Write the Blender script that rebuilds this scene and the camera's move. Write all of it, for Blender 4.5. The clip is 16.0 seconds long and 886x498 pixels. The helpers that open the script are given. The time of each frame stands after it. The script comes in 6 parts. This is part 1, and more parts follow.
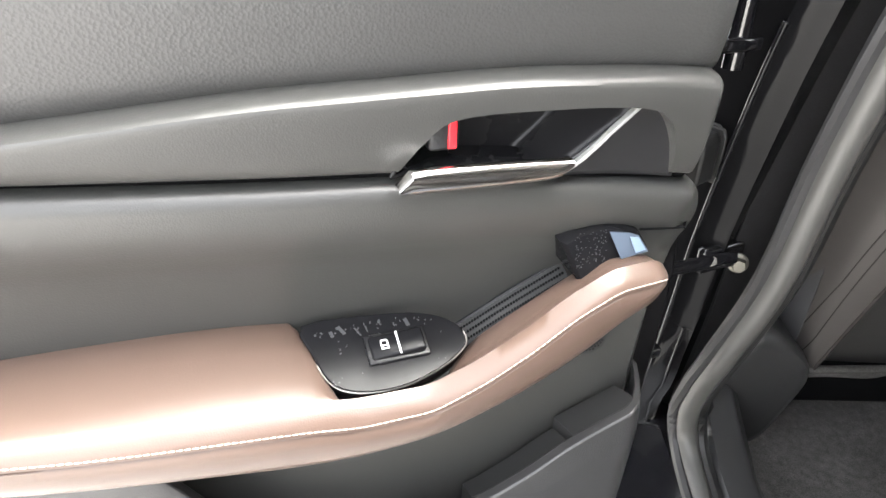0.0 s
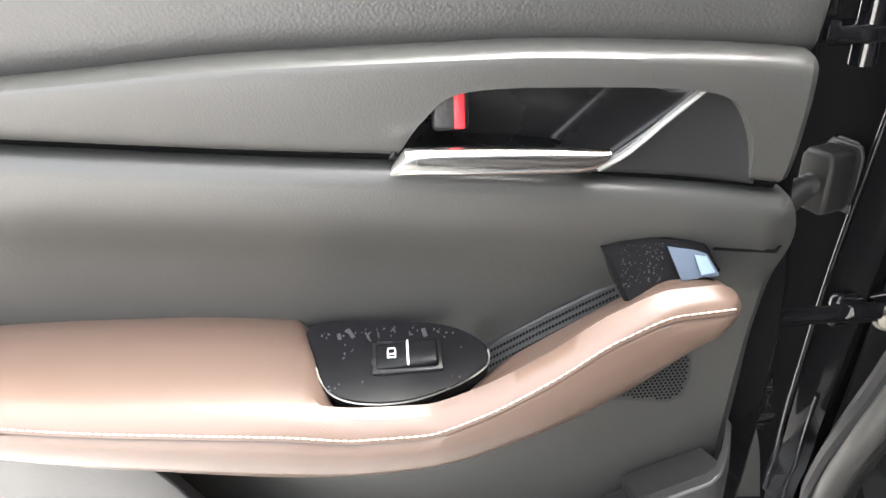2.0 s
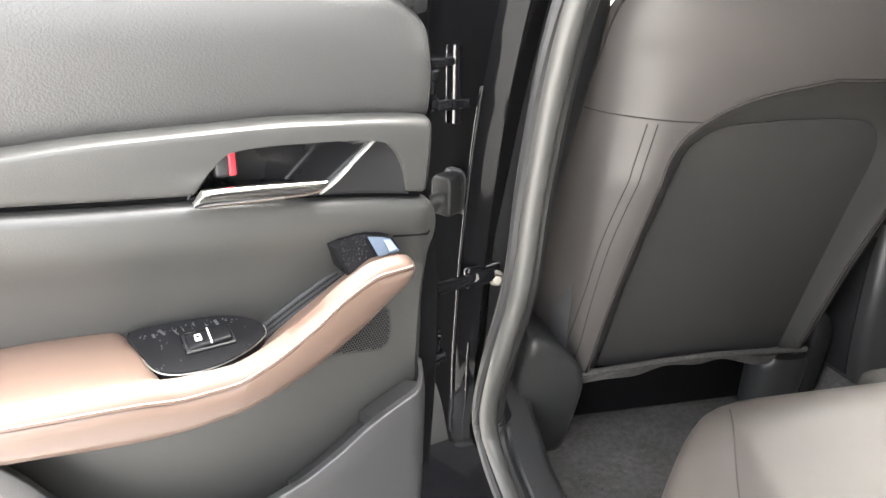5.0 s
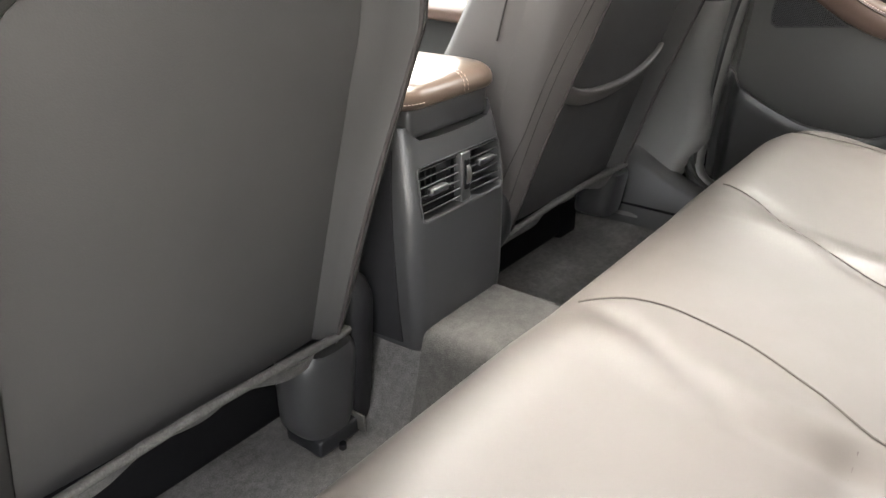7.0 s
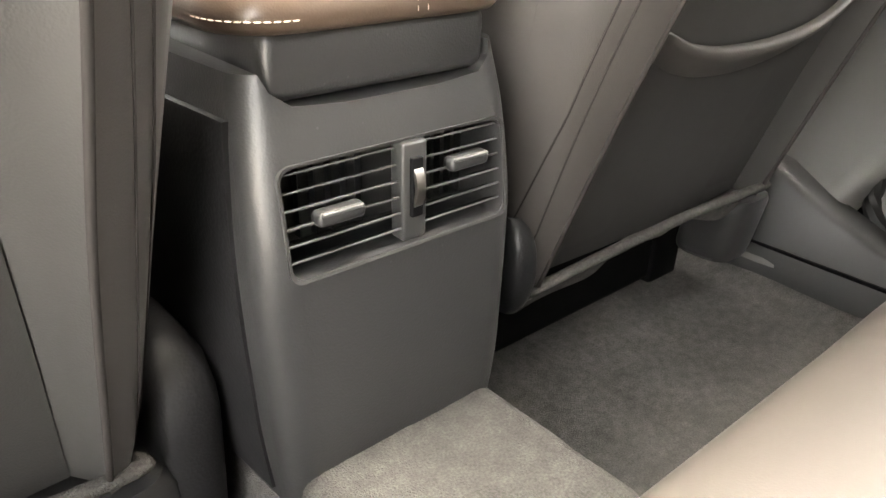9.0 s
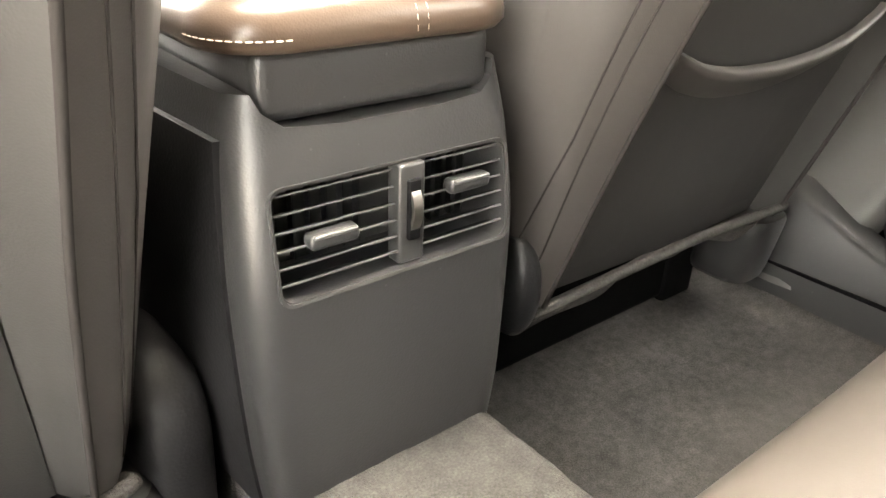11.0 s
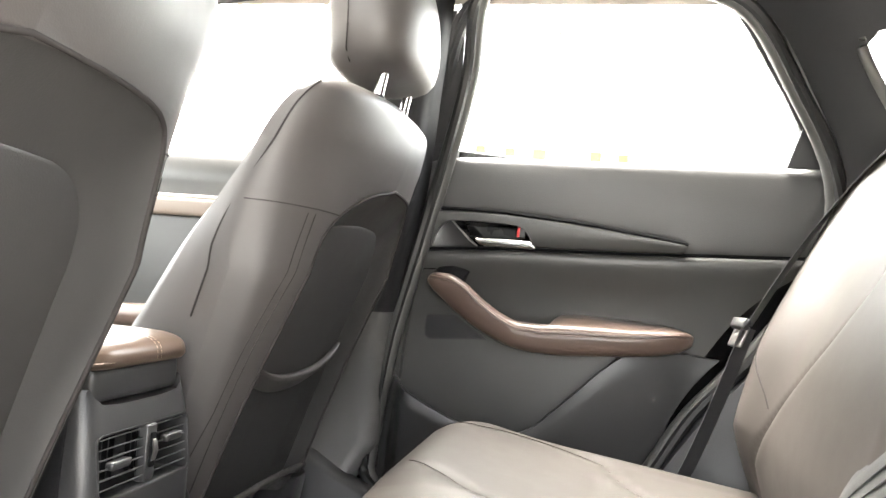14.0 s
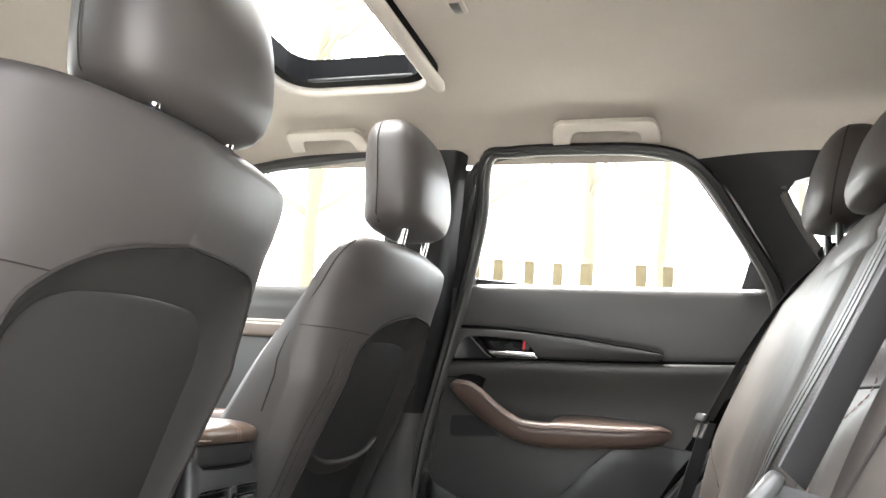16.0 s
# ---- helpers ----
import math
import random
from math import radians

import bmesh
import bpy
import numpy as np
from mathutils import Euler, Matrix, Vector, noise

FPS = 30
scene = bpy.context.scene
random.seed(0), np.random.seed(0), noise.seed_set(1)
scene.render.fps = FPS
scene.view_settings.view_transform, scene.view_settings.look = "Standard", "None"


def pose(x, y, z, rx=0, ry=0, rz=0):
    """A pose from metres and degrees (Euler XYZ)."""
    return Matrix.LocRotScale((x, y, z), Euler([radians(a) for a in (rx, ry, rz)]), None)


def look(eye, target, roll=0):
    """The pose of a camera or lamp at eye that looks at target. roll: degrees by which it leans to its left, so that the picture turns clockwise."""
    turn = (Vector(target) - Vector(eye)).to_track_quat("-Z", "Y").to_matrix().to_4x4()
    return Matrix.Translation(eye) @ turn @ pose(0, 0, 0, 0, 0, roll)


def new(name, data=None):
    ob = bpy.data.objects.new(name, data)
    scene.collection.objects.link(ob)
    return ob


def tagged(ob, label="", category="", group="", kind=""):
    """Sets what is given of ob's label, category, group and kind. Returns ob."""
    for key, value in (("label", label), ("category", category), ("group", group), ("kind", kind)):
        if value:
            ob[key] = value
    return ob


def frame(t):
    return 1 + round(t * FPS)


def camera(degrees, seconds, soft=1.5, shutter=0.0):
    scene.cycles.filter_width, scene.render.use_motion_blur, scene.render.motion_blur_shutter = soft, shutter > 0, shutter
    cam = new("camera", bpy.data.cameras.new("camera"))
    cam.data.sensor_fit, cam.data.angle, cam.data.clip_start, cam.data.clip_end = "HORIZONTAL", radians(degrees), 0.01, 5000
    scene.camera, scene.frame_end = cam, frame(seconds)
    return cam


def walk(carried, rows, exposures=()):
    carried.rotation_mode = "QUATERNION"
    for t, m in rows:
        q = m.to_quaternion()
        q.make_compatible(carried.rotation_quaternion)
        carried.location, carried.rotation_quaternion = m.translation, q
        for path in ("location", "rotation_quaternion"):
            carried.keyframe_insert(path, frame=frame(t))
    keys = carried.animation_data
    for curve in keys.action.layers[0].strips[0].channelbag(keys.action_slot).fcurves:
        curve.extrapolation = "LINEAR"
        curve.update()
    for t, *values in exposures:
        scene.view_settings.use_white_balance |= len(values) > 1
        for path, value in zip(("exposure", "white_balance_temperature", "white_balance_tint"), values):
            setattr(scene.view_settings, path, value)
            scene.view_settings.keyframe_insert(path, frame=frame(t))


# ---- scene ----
cam = camera(61.8, 16.0)
SKY, SUN = 0.11, 1.1
PATH = [
    (0, (-0.989, -0.645, 1.145), (-0.964, 1.042, 0.071), 1.8),
    (0.5, (-0.93, -0.623, 1.107), (-1.132, 1.071, 0.064), 0.6),
    (1, (-0.899, -0.592, 1.09), (-1.259, 1.103, 0.091), -1.4),
    (1.5, (-0.889, -0.581, 1.079), (-1.343, 1.122, 0.134), -2.1),
    (2, (-0.889, -0.6, 1.086), (-1.383, 1.096, 0.147), -2.3),
    (2.5, (-0.898, -0.647, 1.093), (-1.389, 1.053, 0.161), -2.6),
    (3, (-0.91, -0.736, 1.097), (-1.371, 0.984, 0.185), -2.2),
    (3.2, (-0.918, -0.769, 1.107), (-1.357, 0.954, 0.193), -1.9),
    (5.3, (-0.938, -0.842, 1.135), (-0.29, 0.901, 0.4), 0.2),
    (5.5, (-0.916, -0.795, 1.124), (-0.097, 0.869, 0.376), -0.1),
    (6, (-0.85, -0.69, 1.1), (0.293, 0.735, 0.286), -0.3),
    (6.5, (-0.754, -0.557, 1.058), (0.583, 0.657, 0.199), -0.4),
    (7, (-0.627, -0.476, 0.975), (0.782, 0.651, 0.112), -1.0),
    (7.5, (-0.491, -0.411, 0.921), (0.906, 0.725, 0.052), 0.3),
    (8, (-0.39, -0.371, 0.892), (0.932, 0.855, 0.026), 0.0),
    (8.5, (-0.288, -0.331, 0.868), (0.969, 0.94, -0.029), 0.4),
    (9, (-0.229, -0.3, 0.847), (0.938, 1.041, -0.069), 1.5),
    (9.2, (-0.215, -0.293, 0.846), (0.907, 1.084, -0.072), 1.7),
    (11.5, (-0.21, -0.3, 0.858), (0.928, 1.073, -0.048), 2.5),
    (12, (-0.27, -0.308, 0.865), (1.047, 0.925, 0.002), 3.5),
    (12.5, (-0.357, -0.309, 0.871), (1.156, 0.758, 0.115), 4.5),
    (13, (-0.45, -0.336, 0.866), (1.266, 0.575, 0.39), 4.0),
    (13.5, (-0.557, -0.396, 0.888), (1.309, 0.29, 0.678), 4.4),
    (14, (-0.675, -0.442, 0.895), (1.277, -0.009, 0.957), 4.7),
    (14.5, (-0.776, -0.502, 0.888), (1.186, -0.186, 1.12), 4.4),
    (15, (-0.842, -0.535, 0.87), (1.109, -0.237, 1.194), 4.3),
    (15.5, (-0.897, -0.542, 0.874), (1.033, -0.163, 1.239), 4.6),
    (16, (-0.967, -0.609, 0.888), (0.906, -0.002, 1.238), 4.1),
]
walk(cam, [(t, look(eye, target, roll)) for t, eye, target, roll in PATH],
     [(0, 4.6, 6600, 10), (3.2, 4.6, 6600, 10), (5.3, 5.25, 6700, 10), (6.5, 5.65, 6800, 10), (7.5, 5.7, 6850, 10), (9, 6.4, 7450, 10), (12, 6.6, 7750, 10), (13, 6.3, 7500, 10), (14, 5.75, 6850, 10), (14.6, 5.15, 6700, 10), (16, 4.8, 6600, 10)])

# ---- world, sun and sky ----
world = bpy.data.worlds.new("sky")
scene.world = world
world.use_nodes = True
wn = world.node_tree
for n in list(wn.nodes):
    wn.nodes.remove(n)
sky = wn.nodes.new("ShaderNodeTexSky")
sky.sky_type = "NISHITA"
sky.sun_disc = False
sky.sun_elevation = radians(65)
sky.sun_rotation = radians(48)
sky.air_density, sky.dust_density, sky.ozone_density = 1.0, 4.0, 1.0
pale = wn.nodes.new("ShaderNodeHueSaturation")
pale.inputs["Saturation"].default_value = 0.18
bgn = wn.nodes.new("ShaderNodeBackground")
bgn.inputs["Strength"].default_value = SKY
wout = wn.nodes.new("ShaderNodeOutputWorld")
wn.links.new(sky.outputs[0], pale.inputs["Color"])
wn.links.new(pale.outputs[0], bgn.inputs["Color"])
wn.links.new(bgn.outputs[0], wout.inputs["Surface"])
sun = new("sun", bpy.data.lights.new("sun", "SUN"))
sun.data.energy, sun.data.angle, sun.data.color = SUN, radians(60), (1.0, 0.965, 0.91)
sun.matrix_world = look((2.2, 2.0, 6.6), (0, 0, 0.6))


# ---- materials ----
def material(name, color, rough=0.5, metal=0.0, grain=0.0, grain_size=400.0, mottle=0.12, mottle_size=9.0,
             coat=0.0, rough_var=0.08, ior=1.5, wrinkle=0.0, sheen=0.0, random=0.0, tint=None, spec=0.5, fibre=0.0,
             fibre_size=350.0, holes=0.0, specks=0.0):
    m = bpy.data.materials.new(name)
    m.use_nodes = True
    nt = m.node_tree
    b = nt.nodes["Principled BSDF"]
    b.inputs["Metallic"].default_value = metal
    b.inputs["IOR"].default_value = ior
    b.inputs["Specular IOR Level"].default_value = spec
    b.inputs["Coat Weight"].default_value = coat
    b.inputs["Coat Roughness"].default_value = 0.08
    b.inputs["Sheen Weight"].default_value = sheen
    co = nt.nodes.new("ShaderNodeTexCoord")
    big = nt.nodes.new("ShaderNodeTexNoise")
    big.inputs["Scale"].default_value = mottle_size
    big.inputs["Detail"].default_value = 5
    nt.links.new(co.outputs["Object"], big.inputs["Vector"])
    ramp = nt.nodes.new("ShaderNodeMix")
    ramp.data_type = "RGBA"
    lo = [c * (1 - mottle) for c in color]
    hi = [min(1, c * (1 + mottle)) for c in (tint or color)]
    ramp.inputs["A"].default_value = (*lo, 1)
    ramp.inputs["B"].default_value = (*hi, 1)
    nt.links.new(big.outputs["Fac"], ramp.inputs["Factor"])
    out = ramp.outputs["Result"]
    if random:
        info = nt.nodes.new("ShaderNodeObjectInfo")
        hsv = nt.nodes.new("ShaderNodeHueSaturation")
        mr = nt.nodes.new("ShaderNodeMapRange")
        mr.inputs["To Min"].default_value, mr.inputs["To Max"].default_value = 1 - random, 1 + random
        nt.links.new(info.outputs["Random"], mr.inputs["Value"])
        nt.links.new(mr.outputs["Result"], hsv.inputs["Value"])
        nt.links.new(out, hsv.inputs["Color"])
        out = hsv.outputs[0]
    def times(out, tex, socket, lo, hi, a, z):
        f = nt.nodes.new("ShaderNodeMapRange")
        f.inputs["From Min"].default_value, f.inputs["From Max"].default_value = lo, hi
        f.inputs["To Min"].default_value, f.inputs["To Max"].default_value = a, z
        h = nt.nodes.new("ShaderNodeHueSaturation")
        nt.links.new(tex.outputs[socket], f.inputs["Value"])
        nt.links.new(f.outputs["Result"], h.inputs["Value"])
        nt.links.new(out, h.inputs["Color"])
        return h.outputs[0]

    if fibre:
        for size, amount in ((fibre_size, fibre), (fibre_size * 0.16, fibre * 0.7)):
            fn = nt.nodes.new("ShaderNodeTexNoise")
            fn.inputs["Scale"].default_value, fn.inputs["Detail"].default_value = size, 4
            nt.links.new(co.outputs["Object"], fn.inputs["Vector"])
            out = times(out, fn, "Fac", 0.3, 0.7, 1 - amount, 1 + amount)
    if holes:
        hv = nt.nodes.new("ShaderNodeTexVoronoi")
        hv.inputs["Scale"].default_value, hv.inputs["Randomness"].default_value = holes, 0.0
        nt.links.new(co.outputs["Object"], hv.inputs["Vector"])
        out = times(out, hv, "Distance", 0.22, 0.34, 0.25, 1.0)
    if specks:
        sv = nt.nodes.new("ShaderNodeTexVoronoi")
        sv.inputs["Scale"].default_value = 70
        nt.links.new(co.outputs["Object"], sv.inputs["Vector"])
        out = times(out, sv, "Distance", 0.035, 0.06, 1 + specks, 1.0)
    nt.links.new(out, b.inputs["Base Color"])
    rr = nt.nodes.new("ShaderNodeMapRange")
    rr.inputs["To Min"].default_value = max(0.02, rough - rough_var)
    rr.inputs["To Max"].default_value = min(1, rough + rough_var)
    smear = nt.nodes.new("ShaderNodeTexNoise")
    smear.inputs["Scale"].default_value = mottle_size * 3.1
    smear.inputs["Detail"].default_value = 6
    nt.links.new(co.outputs["Object"], smear.inputs["Vector"])
    nt.links.new(smear.outputs["Fac"], rr.inputs["Value"])
    nt.links.new(rr.outputs["Result"], b.inputs["Roughness"])
    last = None
    if grain:
        v = nt.nodes.new("ShaderNodeTexVoronoi")
        v.inputs["Scale"].default_value = grain_size
        nt.links.new(co.outputs["Object"], v.inputs["Vector"])
        bp = nt.nodes.new("ShaderNodeBump")
        bp.inputs["Strength"].default_value = grain
        bp.inputs["Distance"].default_value = 0.0006
        nt.links.new(v.outputs["Distance"], bp.inputs["Height"])
        last = bp
    if wrinkle:
        wv = nt.nodes.new("ShaderNodeTexNoise")
        wv.inputs["Scale"].default_value = 14
        wv.inputs["Detail"].default_value = 3
        wv.inputs["Distortion"].default_value = 0.6
        nt.links.new(co.outputs["Object"], wv.inputs["Vector"])
        b2 = nt.nodes.new("ShaderNodeBump")
        b2.inputs["Strength"].default_value = wrinkle
        b2.inputs["Distance"].default_value = 0.006
        nt.links.new(wv.outputs["Fac"], b2.inputs["Height"])
        if last:
            nt.links.new(last.outputs[0], b2.inputs["Normal"])
        last = b2
    if last:
        nt.links.new(last.outputs[0], b.inputs["Normal"])
    return m


def glass_material(name, tint=(1, 1, 1)):
    m = bpy.data.materials.new(name)
    m.use_nodes = True
    nt = m.node_tree
    nt.nodes.remove(nt.nodes["Principled BSDF"])
    tr = nt.nodes.new("ShaderNodeBsdfTransparent")
    tr.inputs["Color"].default_value = (*tint, 1)
    gl = nt.nodes.new("ShaderNodeBsdfGlossy")
    gl.inputs["Roughness"].default_value = 0.02
    mx = nt.nodes.new("ShaderNodeMixShader")
    mx.inputs["Fac"].default_value = 0.04
    nt.links.new(tr.outputs[0], mx.inputs[1])
    nt.links.new(gl.outputs[0], mx.inputs[2])
    nt.links.new(mx.outputs[0], nt.nodes["Material Output"].inputs["Surface"])
    return m


M_LEATHER = material("grey_leather", (0.053, 0.048, 0.0455), 0.47, spec=0.50, grain=0.10, grain_size=900, mottle=0.08, wrinkle=0.08, rough_var=0.04)
M_BENCH = material("taupe_leather", (0.047, 0.0405, 0.0360), 0.52, spec=0.36, grain=0.03, grain_size=900, mottle=0.06, wrinkle=0.05, rough_var=0.04)
M_SEATBACK = material("seat_back_vinyl", (0.031, 0.030, 0.029), 0.48, spec=0.42, grain=0.12, grain_size=800, mottle=0.08, wrinkle=0.05, rough_var=0.04)
M_DOORUP = material("door_grained_vinyl", (0.046, 0.046, 0.045), 0.40, grain=0.32, grain_size=520, wrinkle=0.03, mottle=0.06, rough_var=0.03)
M_DOORSOFT = material("door_soft_vinyl", (0.041, 0.041, 0.039), 0.36, grain=0.12, grain_size=800, mottle=0.06, rough_var=0.03)
M_BROWN = material("brown_leather", (0.105, 0.071, 0.056), 0.32, grain=0.08, grain_size=900, mottle=0.05, rough_var=0.03)
M_PLASTIC = material("grey_plastic", (0.028, 0.028, 0.0285), 0.38, specks=0.8, grain=0.15, grain_size=700, mottle=0.08, rough_var=0.04)
M_DARKPL = material("dark_plastic", (0.010, 0.0105, 0.012), 0.42, grain=0.2, grain_size=420)
M_GLOSS = material("piano_black", (0.008, 0.008, 0.009), 0.10, coat=0.6, mottle=0.3, rough_var=0.06, mottle_size=30)
M_PAINT = material("black_car_paint", (0.006, 0.006, 0.007), 0.12, coat=0.25, spec=0.25, rough_var=0.03)
M_JAMB = material("jamb_paint", (0.005, 0.005, 0.0055), 0.10, spec=0.26, ior=1.30, rough_var=0.05)
M_RECESS = material("black_handle_recess", (0.012, 0.012, 0.013), 0.28, spec=0.2)
M_BLACKPL = material("film_black", (0.008, 0.008, 0.009), 0.20, spec=0.12, mottle=0.3, mottle_size=60)
M_RUBBER = material("rubber_seal", (0.054, 0.053, 0.050), 0.42, mottle=0.15)
M_RUBBERD = material("dark_rubber", (0.015, 0.015, 0.016), 0.55)
M_CARPET = material("black_carpet", (0.082, 0.079, 0.076), 0.95, grain=1.0, grain_size=900, mottle=0.45, mottle_size=16, spec=0.1, fibre=0.30, fibre_size=600)
M_CARPETG = material("tunnel_carpet", (0.054, 0.052, 0.049), 0.95, grain=1.0, grain_size=900, mottle=0.22, mottle_size=14, spec=0.1, fibre=0.26, fibre_size=600)
M_HEAD = material("cream_headliner", (0.45, 0.41, 0.355), 0.9, grain=0.5, grain_size=700, mottle=0.05)
M_CREAMPL = material("cream_plastic", (0.46, 0.42, 0.365), 0.55, mottle=0.04)
M_CHROME = material("satin_chrome", (0.78, 0.77, 0.75), 0.16, metal=1.0, mottle=0.04)
M_STEEL = material("dull_steel", (0.35, 0.34, 0.32), 0.35, metal=1.0, mottle=0.2, mottle_size=60)
M_THREAD = material("pale_thread", (0.62, 0.52, 0.44), 0.7)
M_THREADR = material("rose_thread", (0.22, 0.145, 0.13), 0.7)
M_BELT = material("grey_belt_webbing", (0.06, 0.06, 0.062), 0.55, grain=0.25, grain_size=700)
M_RED = material("red_lock", (0.75, 0.02, 0.03), 0.4)
M_WHITE = material("white_mark", (0.8, 0.8, 0.78), 0.5)
M_FILM = material("blue_film", (0.075, 0.095, 0.125), 0.18, spec=0.25, mottle=0.25, mottle_size=40)
M_STICKER = material("pale_sticker", (0.17, 0.23, 0.30), 0.4, spec=0.2, mottle=0.1)
M_SEAMC = material("cushion_thread", (0.046, 0.040, 0.036), 0.7, spec=0.1)
M_SEAM = material("seam_thread", (0.030, 0.027, 0.026), 0.8, spec=0.1)
M_BELTP = material("pale_belt_webbing", (0.072, 0.072, 0.070), 0.5, grain=0.2, grain_size=700, mottle=0.1)
M_PERF = material("perforated_leather", (0.031, 0.0265, 0.025), 0.55, spec=0.28, mottle=0.08)
M_BEZEL = material("vent_surround", (0.034, 0.034, 0.034), 0.30, rough_var=0.04)
M_RUBBERB = material("boot_rubber", (0.013, 0.013, 0.013), 0.45, spec=0.3, mottle=0.15)
M_BEIGE = material("beige_door_trim", (0.20, 0.16, 0.13), 0.45)
M_LID = material("lid_leather", (0.072, 0.050, 0.037), 0.30, grain=0.08, grain_size=900, mottle=0.06, rough_var=0.03)
M_SILL = material("high_gloss_black_paint", (0.006, 0.006, 0.007), 0.10, coat=0.8, rough_var=0.04)
# pale grey painting the light caught on vent edges; also the belt tongue grip
M_SLAT = material("pale_highlight_plastic", (0.085, 0.085, 0.085), 0.30)
# black for side covers; also paints shade on console flanks and pillar covers
M_SIDEPL = material("side_and_shade_black", (0.010, 0.010, 0.011), 0.55, grain=0.2, grain_size=420, spec=0.3)
# near-black for joints and holes, and for painted shade under seats and in vents
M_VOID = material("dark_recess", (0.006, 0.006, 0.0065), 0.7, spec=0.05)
M_GROUND = material("pale_paving", (0.42, 0.41, 0.39), 0.9, mottle=0.12, mottle_size=1.5)
M_POST = material("weathered_post", (0.070, 0.058, 0.034), 0.85, spec=0.1, mottle=0.3, random=0.2)
M_BARK = material("tree_bark", (0.14, 0.128, 0.096), 0.9, spec=0.1, mottle=0.25, mottle_size=12)
M_GLASS = glass_material("window_glass", (0.96, 0.97, 0.96))
# dark tint that holds back light entering from the rear
M_DIMGLASS = glass_material("light_cutting_glass", (0.16, 0.17, 0.17))
M_BOLT = material("zinc_bolt", (0.16, 0.15, 0.125), 0.42, metal=0.6, mottle=0.2, mottle_size=60)
# copy of the jamb paint, blackened to carry the hinge cavity's shade
M_CAVITY = material("jamb_shade_black", (0.003, 0.003, 0.0033), 0.5, spec=0.03, ior=1.12)
M_PLATE = material("satin_plate", (0.018, 0.018, 0.019), 0.30, mottle=0.1, rough_var=0.05)
# pale grey painting highlights along the handle recess's creases
M_SATIN = material("highlight_satin", (0.26, 0.26, 0.25), 0.28, mottle=0.05)
# paled to make the far pillar look lit; also the quarter window ring
M_PILLAR = material("pillar_plastic", (0.092, 0.090, 0.086), 0.42, grain=0.15, grain_size=700, mottle=0.08, rough_var=0.04)
M_DUST = material("dust_smear", (0.038, 0.039, 0.043), 0.5, mottle=0.3)


# ---- mesh helpers ----
def thing(name, label, category, at=(0, 0, 0), group="", m=None):
    e = new(name)
    e.empty_display_size = 0.05
    e.matrix_world = m if m is not None else Matrix.Translation(at)
    return tagged(e, label, category, group)


def part(name, bm, mat, parent=None, label="", kind="", mir=False, smooth=35, subsurf=0, solid=0.0, bevel=0.0):
    """One bmesh as one mesh object, under a thing or a part."""
    if mir:
        bmesh.ops.scale(bm, vec=(-1, 1, 1), verts=bm.verts)
        bmesh.ops.reverse_faces(bm, faces=bm.faces)
    me = bpy.data.meshes.new(name)
    bm.to_mesh(me)
    bm.free()
    me.materials.append(mat)
    for p in me.polygons:
        p.use_smooth = smooth > 0
    if 0 < smooth < 180:
        me.set_sharp_from_angle(angle=radians(smooth))
    ob = new(name, me)
    if parent is not None:
        ob.parent = parent
    if label or kind:
        tagged(ob, label, "", "", kind)
    if solid:
        s = ob.modifiers.new("solid", "SOLIDIFY")
        s.thickness, s.offset = solid, 0
    if bevel:
        bv = ob.modifiers.new("bevel", "BEVEL")
        bv.width, bv.segments, bv.limit_method = bevel, 2, "ANGLE"
    if subsurf:
        sb = ob.modifiers.new("subsurf", "SUBSURF")
        sb.levels = sb.render_levels = subsurf
    return ob


def cut(ob, *cutters):
    """Cuts closed bmeshes out of a mesh object and keeps the result as its mesh."""
    for bm in cutters:
        me = bpy.data.meshes.new("tool")
        bm.to_mesh(me)
        bm.free()
        tool = new("tool", me)
        tool.parent = ob.parent
        md = ob.modifiers.new("cut", "BOOLEAN")
        md.operation, md.solver, md.object = "DIFFERENCE", "EXACT", tool
        bpy.context.view_layer.update()
        made = bpy.data.meshes.new_from_object(ob.evaluated_get(bpy.context.evaluated_depsgraph_get()))
        mats = list(ob.data.materials)
        ob.modifiers.clear()
        ob.data = made
        made.materials.clear()
        made.materials.append(mats[0])
        bpy.data.objects.remove(tool)
    for p in ob.data.polygons:
        p.use_smooth = True
    ob.data.set_sharp_from_angle(angle=radians(32))
    return ob


def curve(x, pts):
    """Smooth interpolation of (x, value) control points, x rising."""
    xs, ys = [p[0] for p in pts], [p[1] for p in pts]
    if x <= xs[0]:
        return ys[0]
    if x >= xs[-1]:
        return ys[-1]
    i = next(k for k in range(len(xs) - 1) if xs[k + 1] >= x)
    h = xs[i + 1] - xs[i]
    t = (x - xs[i]) / h

    def slope(k):
        if k == 0:
            return (ys[1] - ys[0]) / (xs[1] - xs[0])
        if k == len(xs) - 1:
            return (ys[-1] - ys[-2]) / (xs[-1] - xs[-2])
        a, b = (ys[k] - ys[k - 1]) / (xs[k] - xs[k - 1]), (ys[k + 1] - ys[k]) / (xs[k + 1] - xs[k])
        return 0 if a * b <= 0 else 2 * a * b / (a + b)

    m0, m1 = slope(i) * h, slope(i + 1) * h
    return (2 * t**3 - 3 * t**2 + 1) * ys[i] + (t**3 - 2 * t**2 + t) * m0 + (3 * t**2 - 2 * t**3) * ys[i + 1] + (t**3 - t**2) * m1


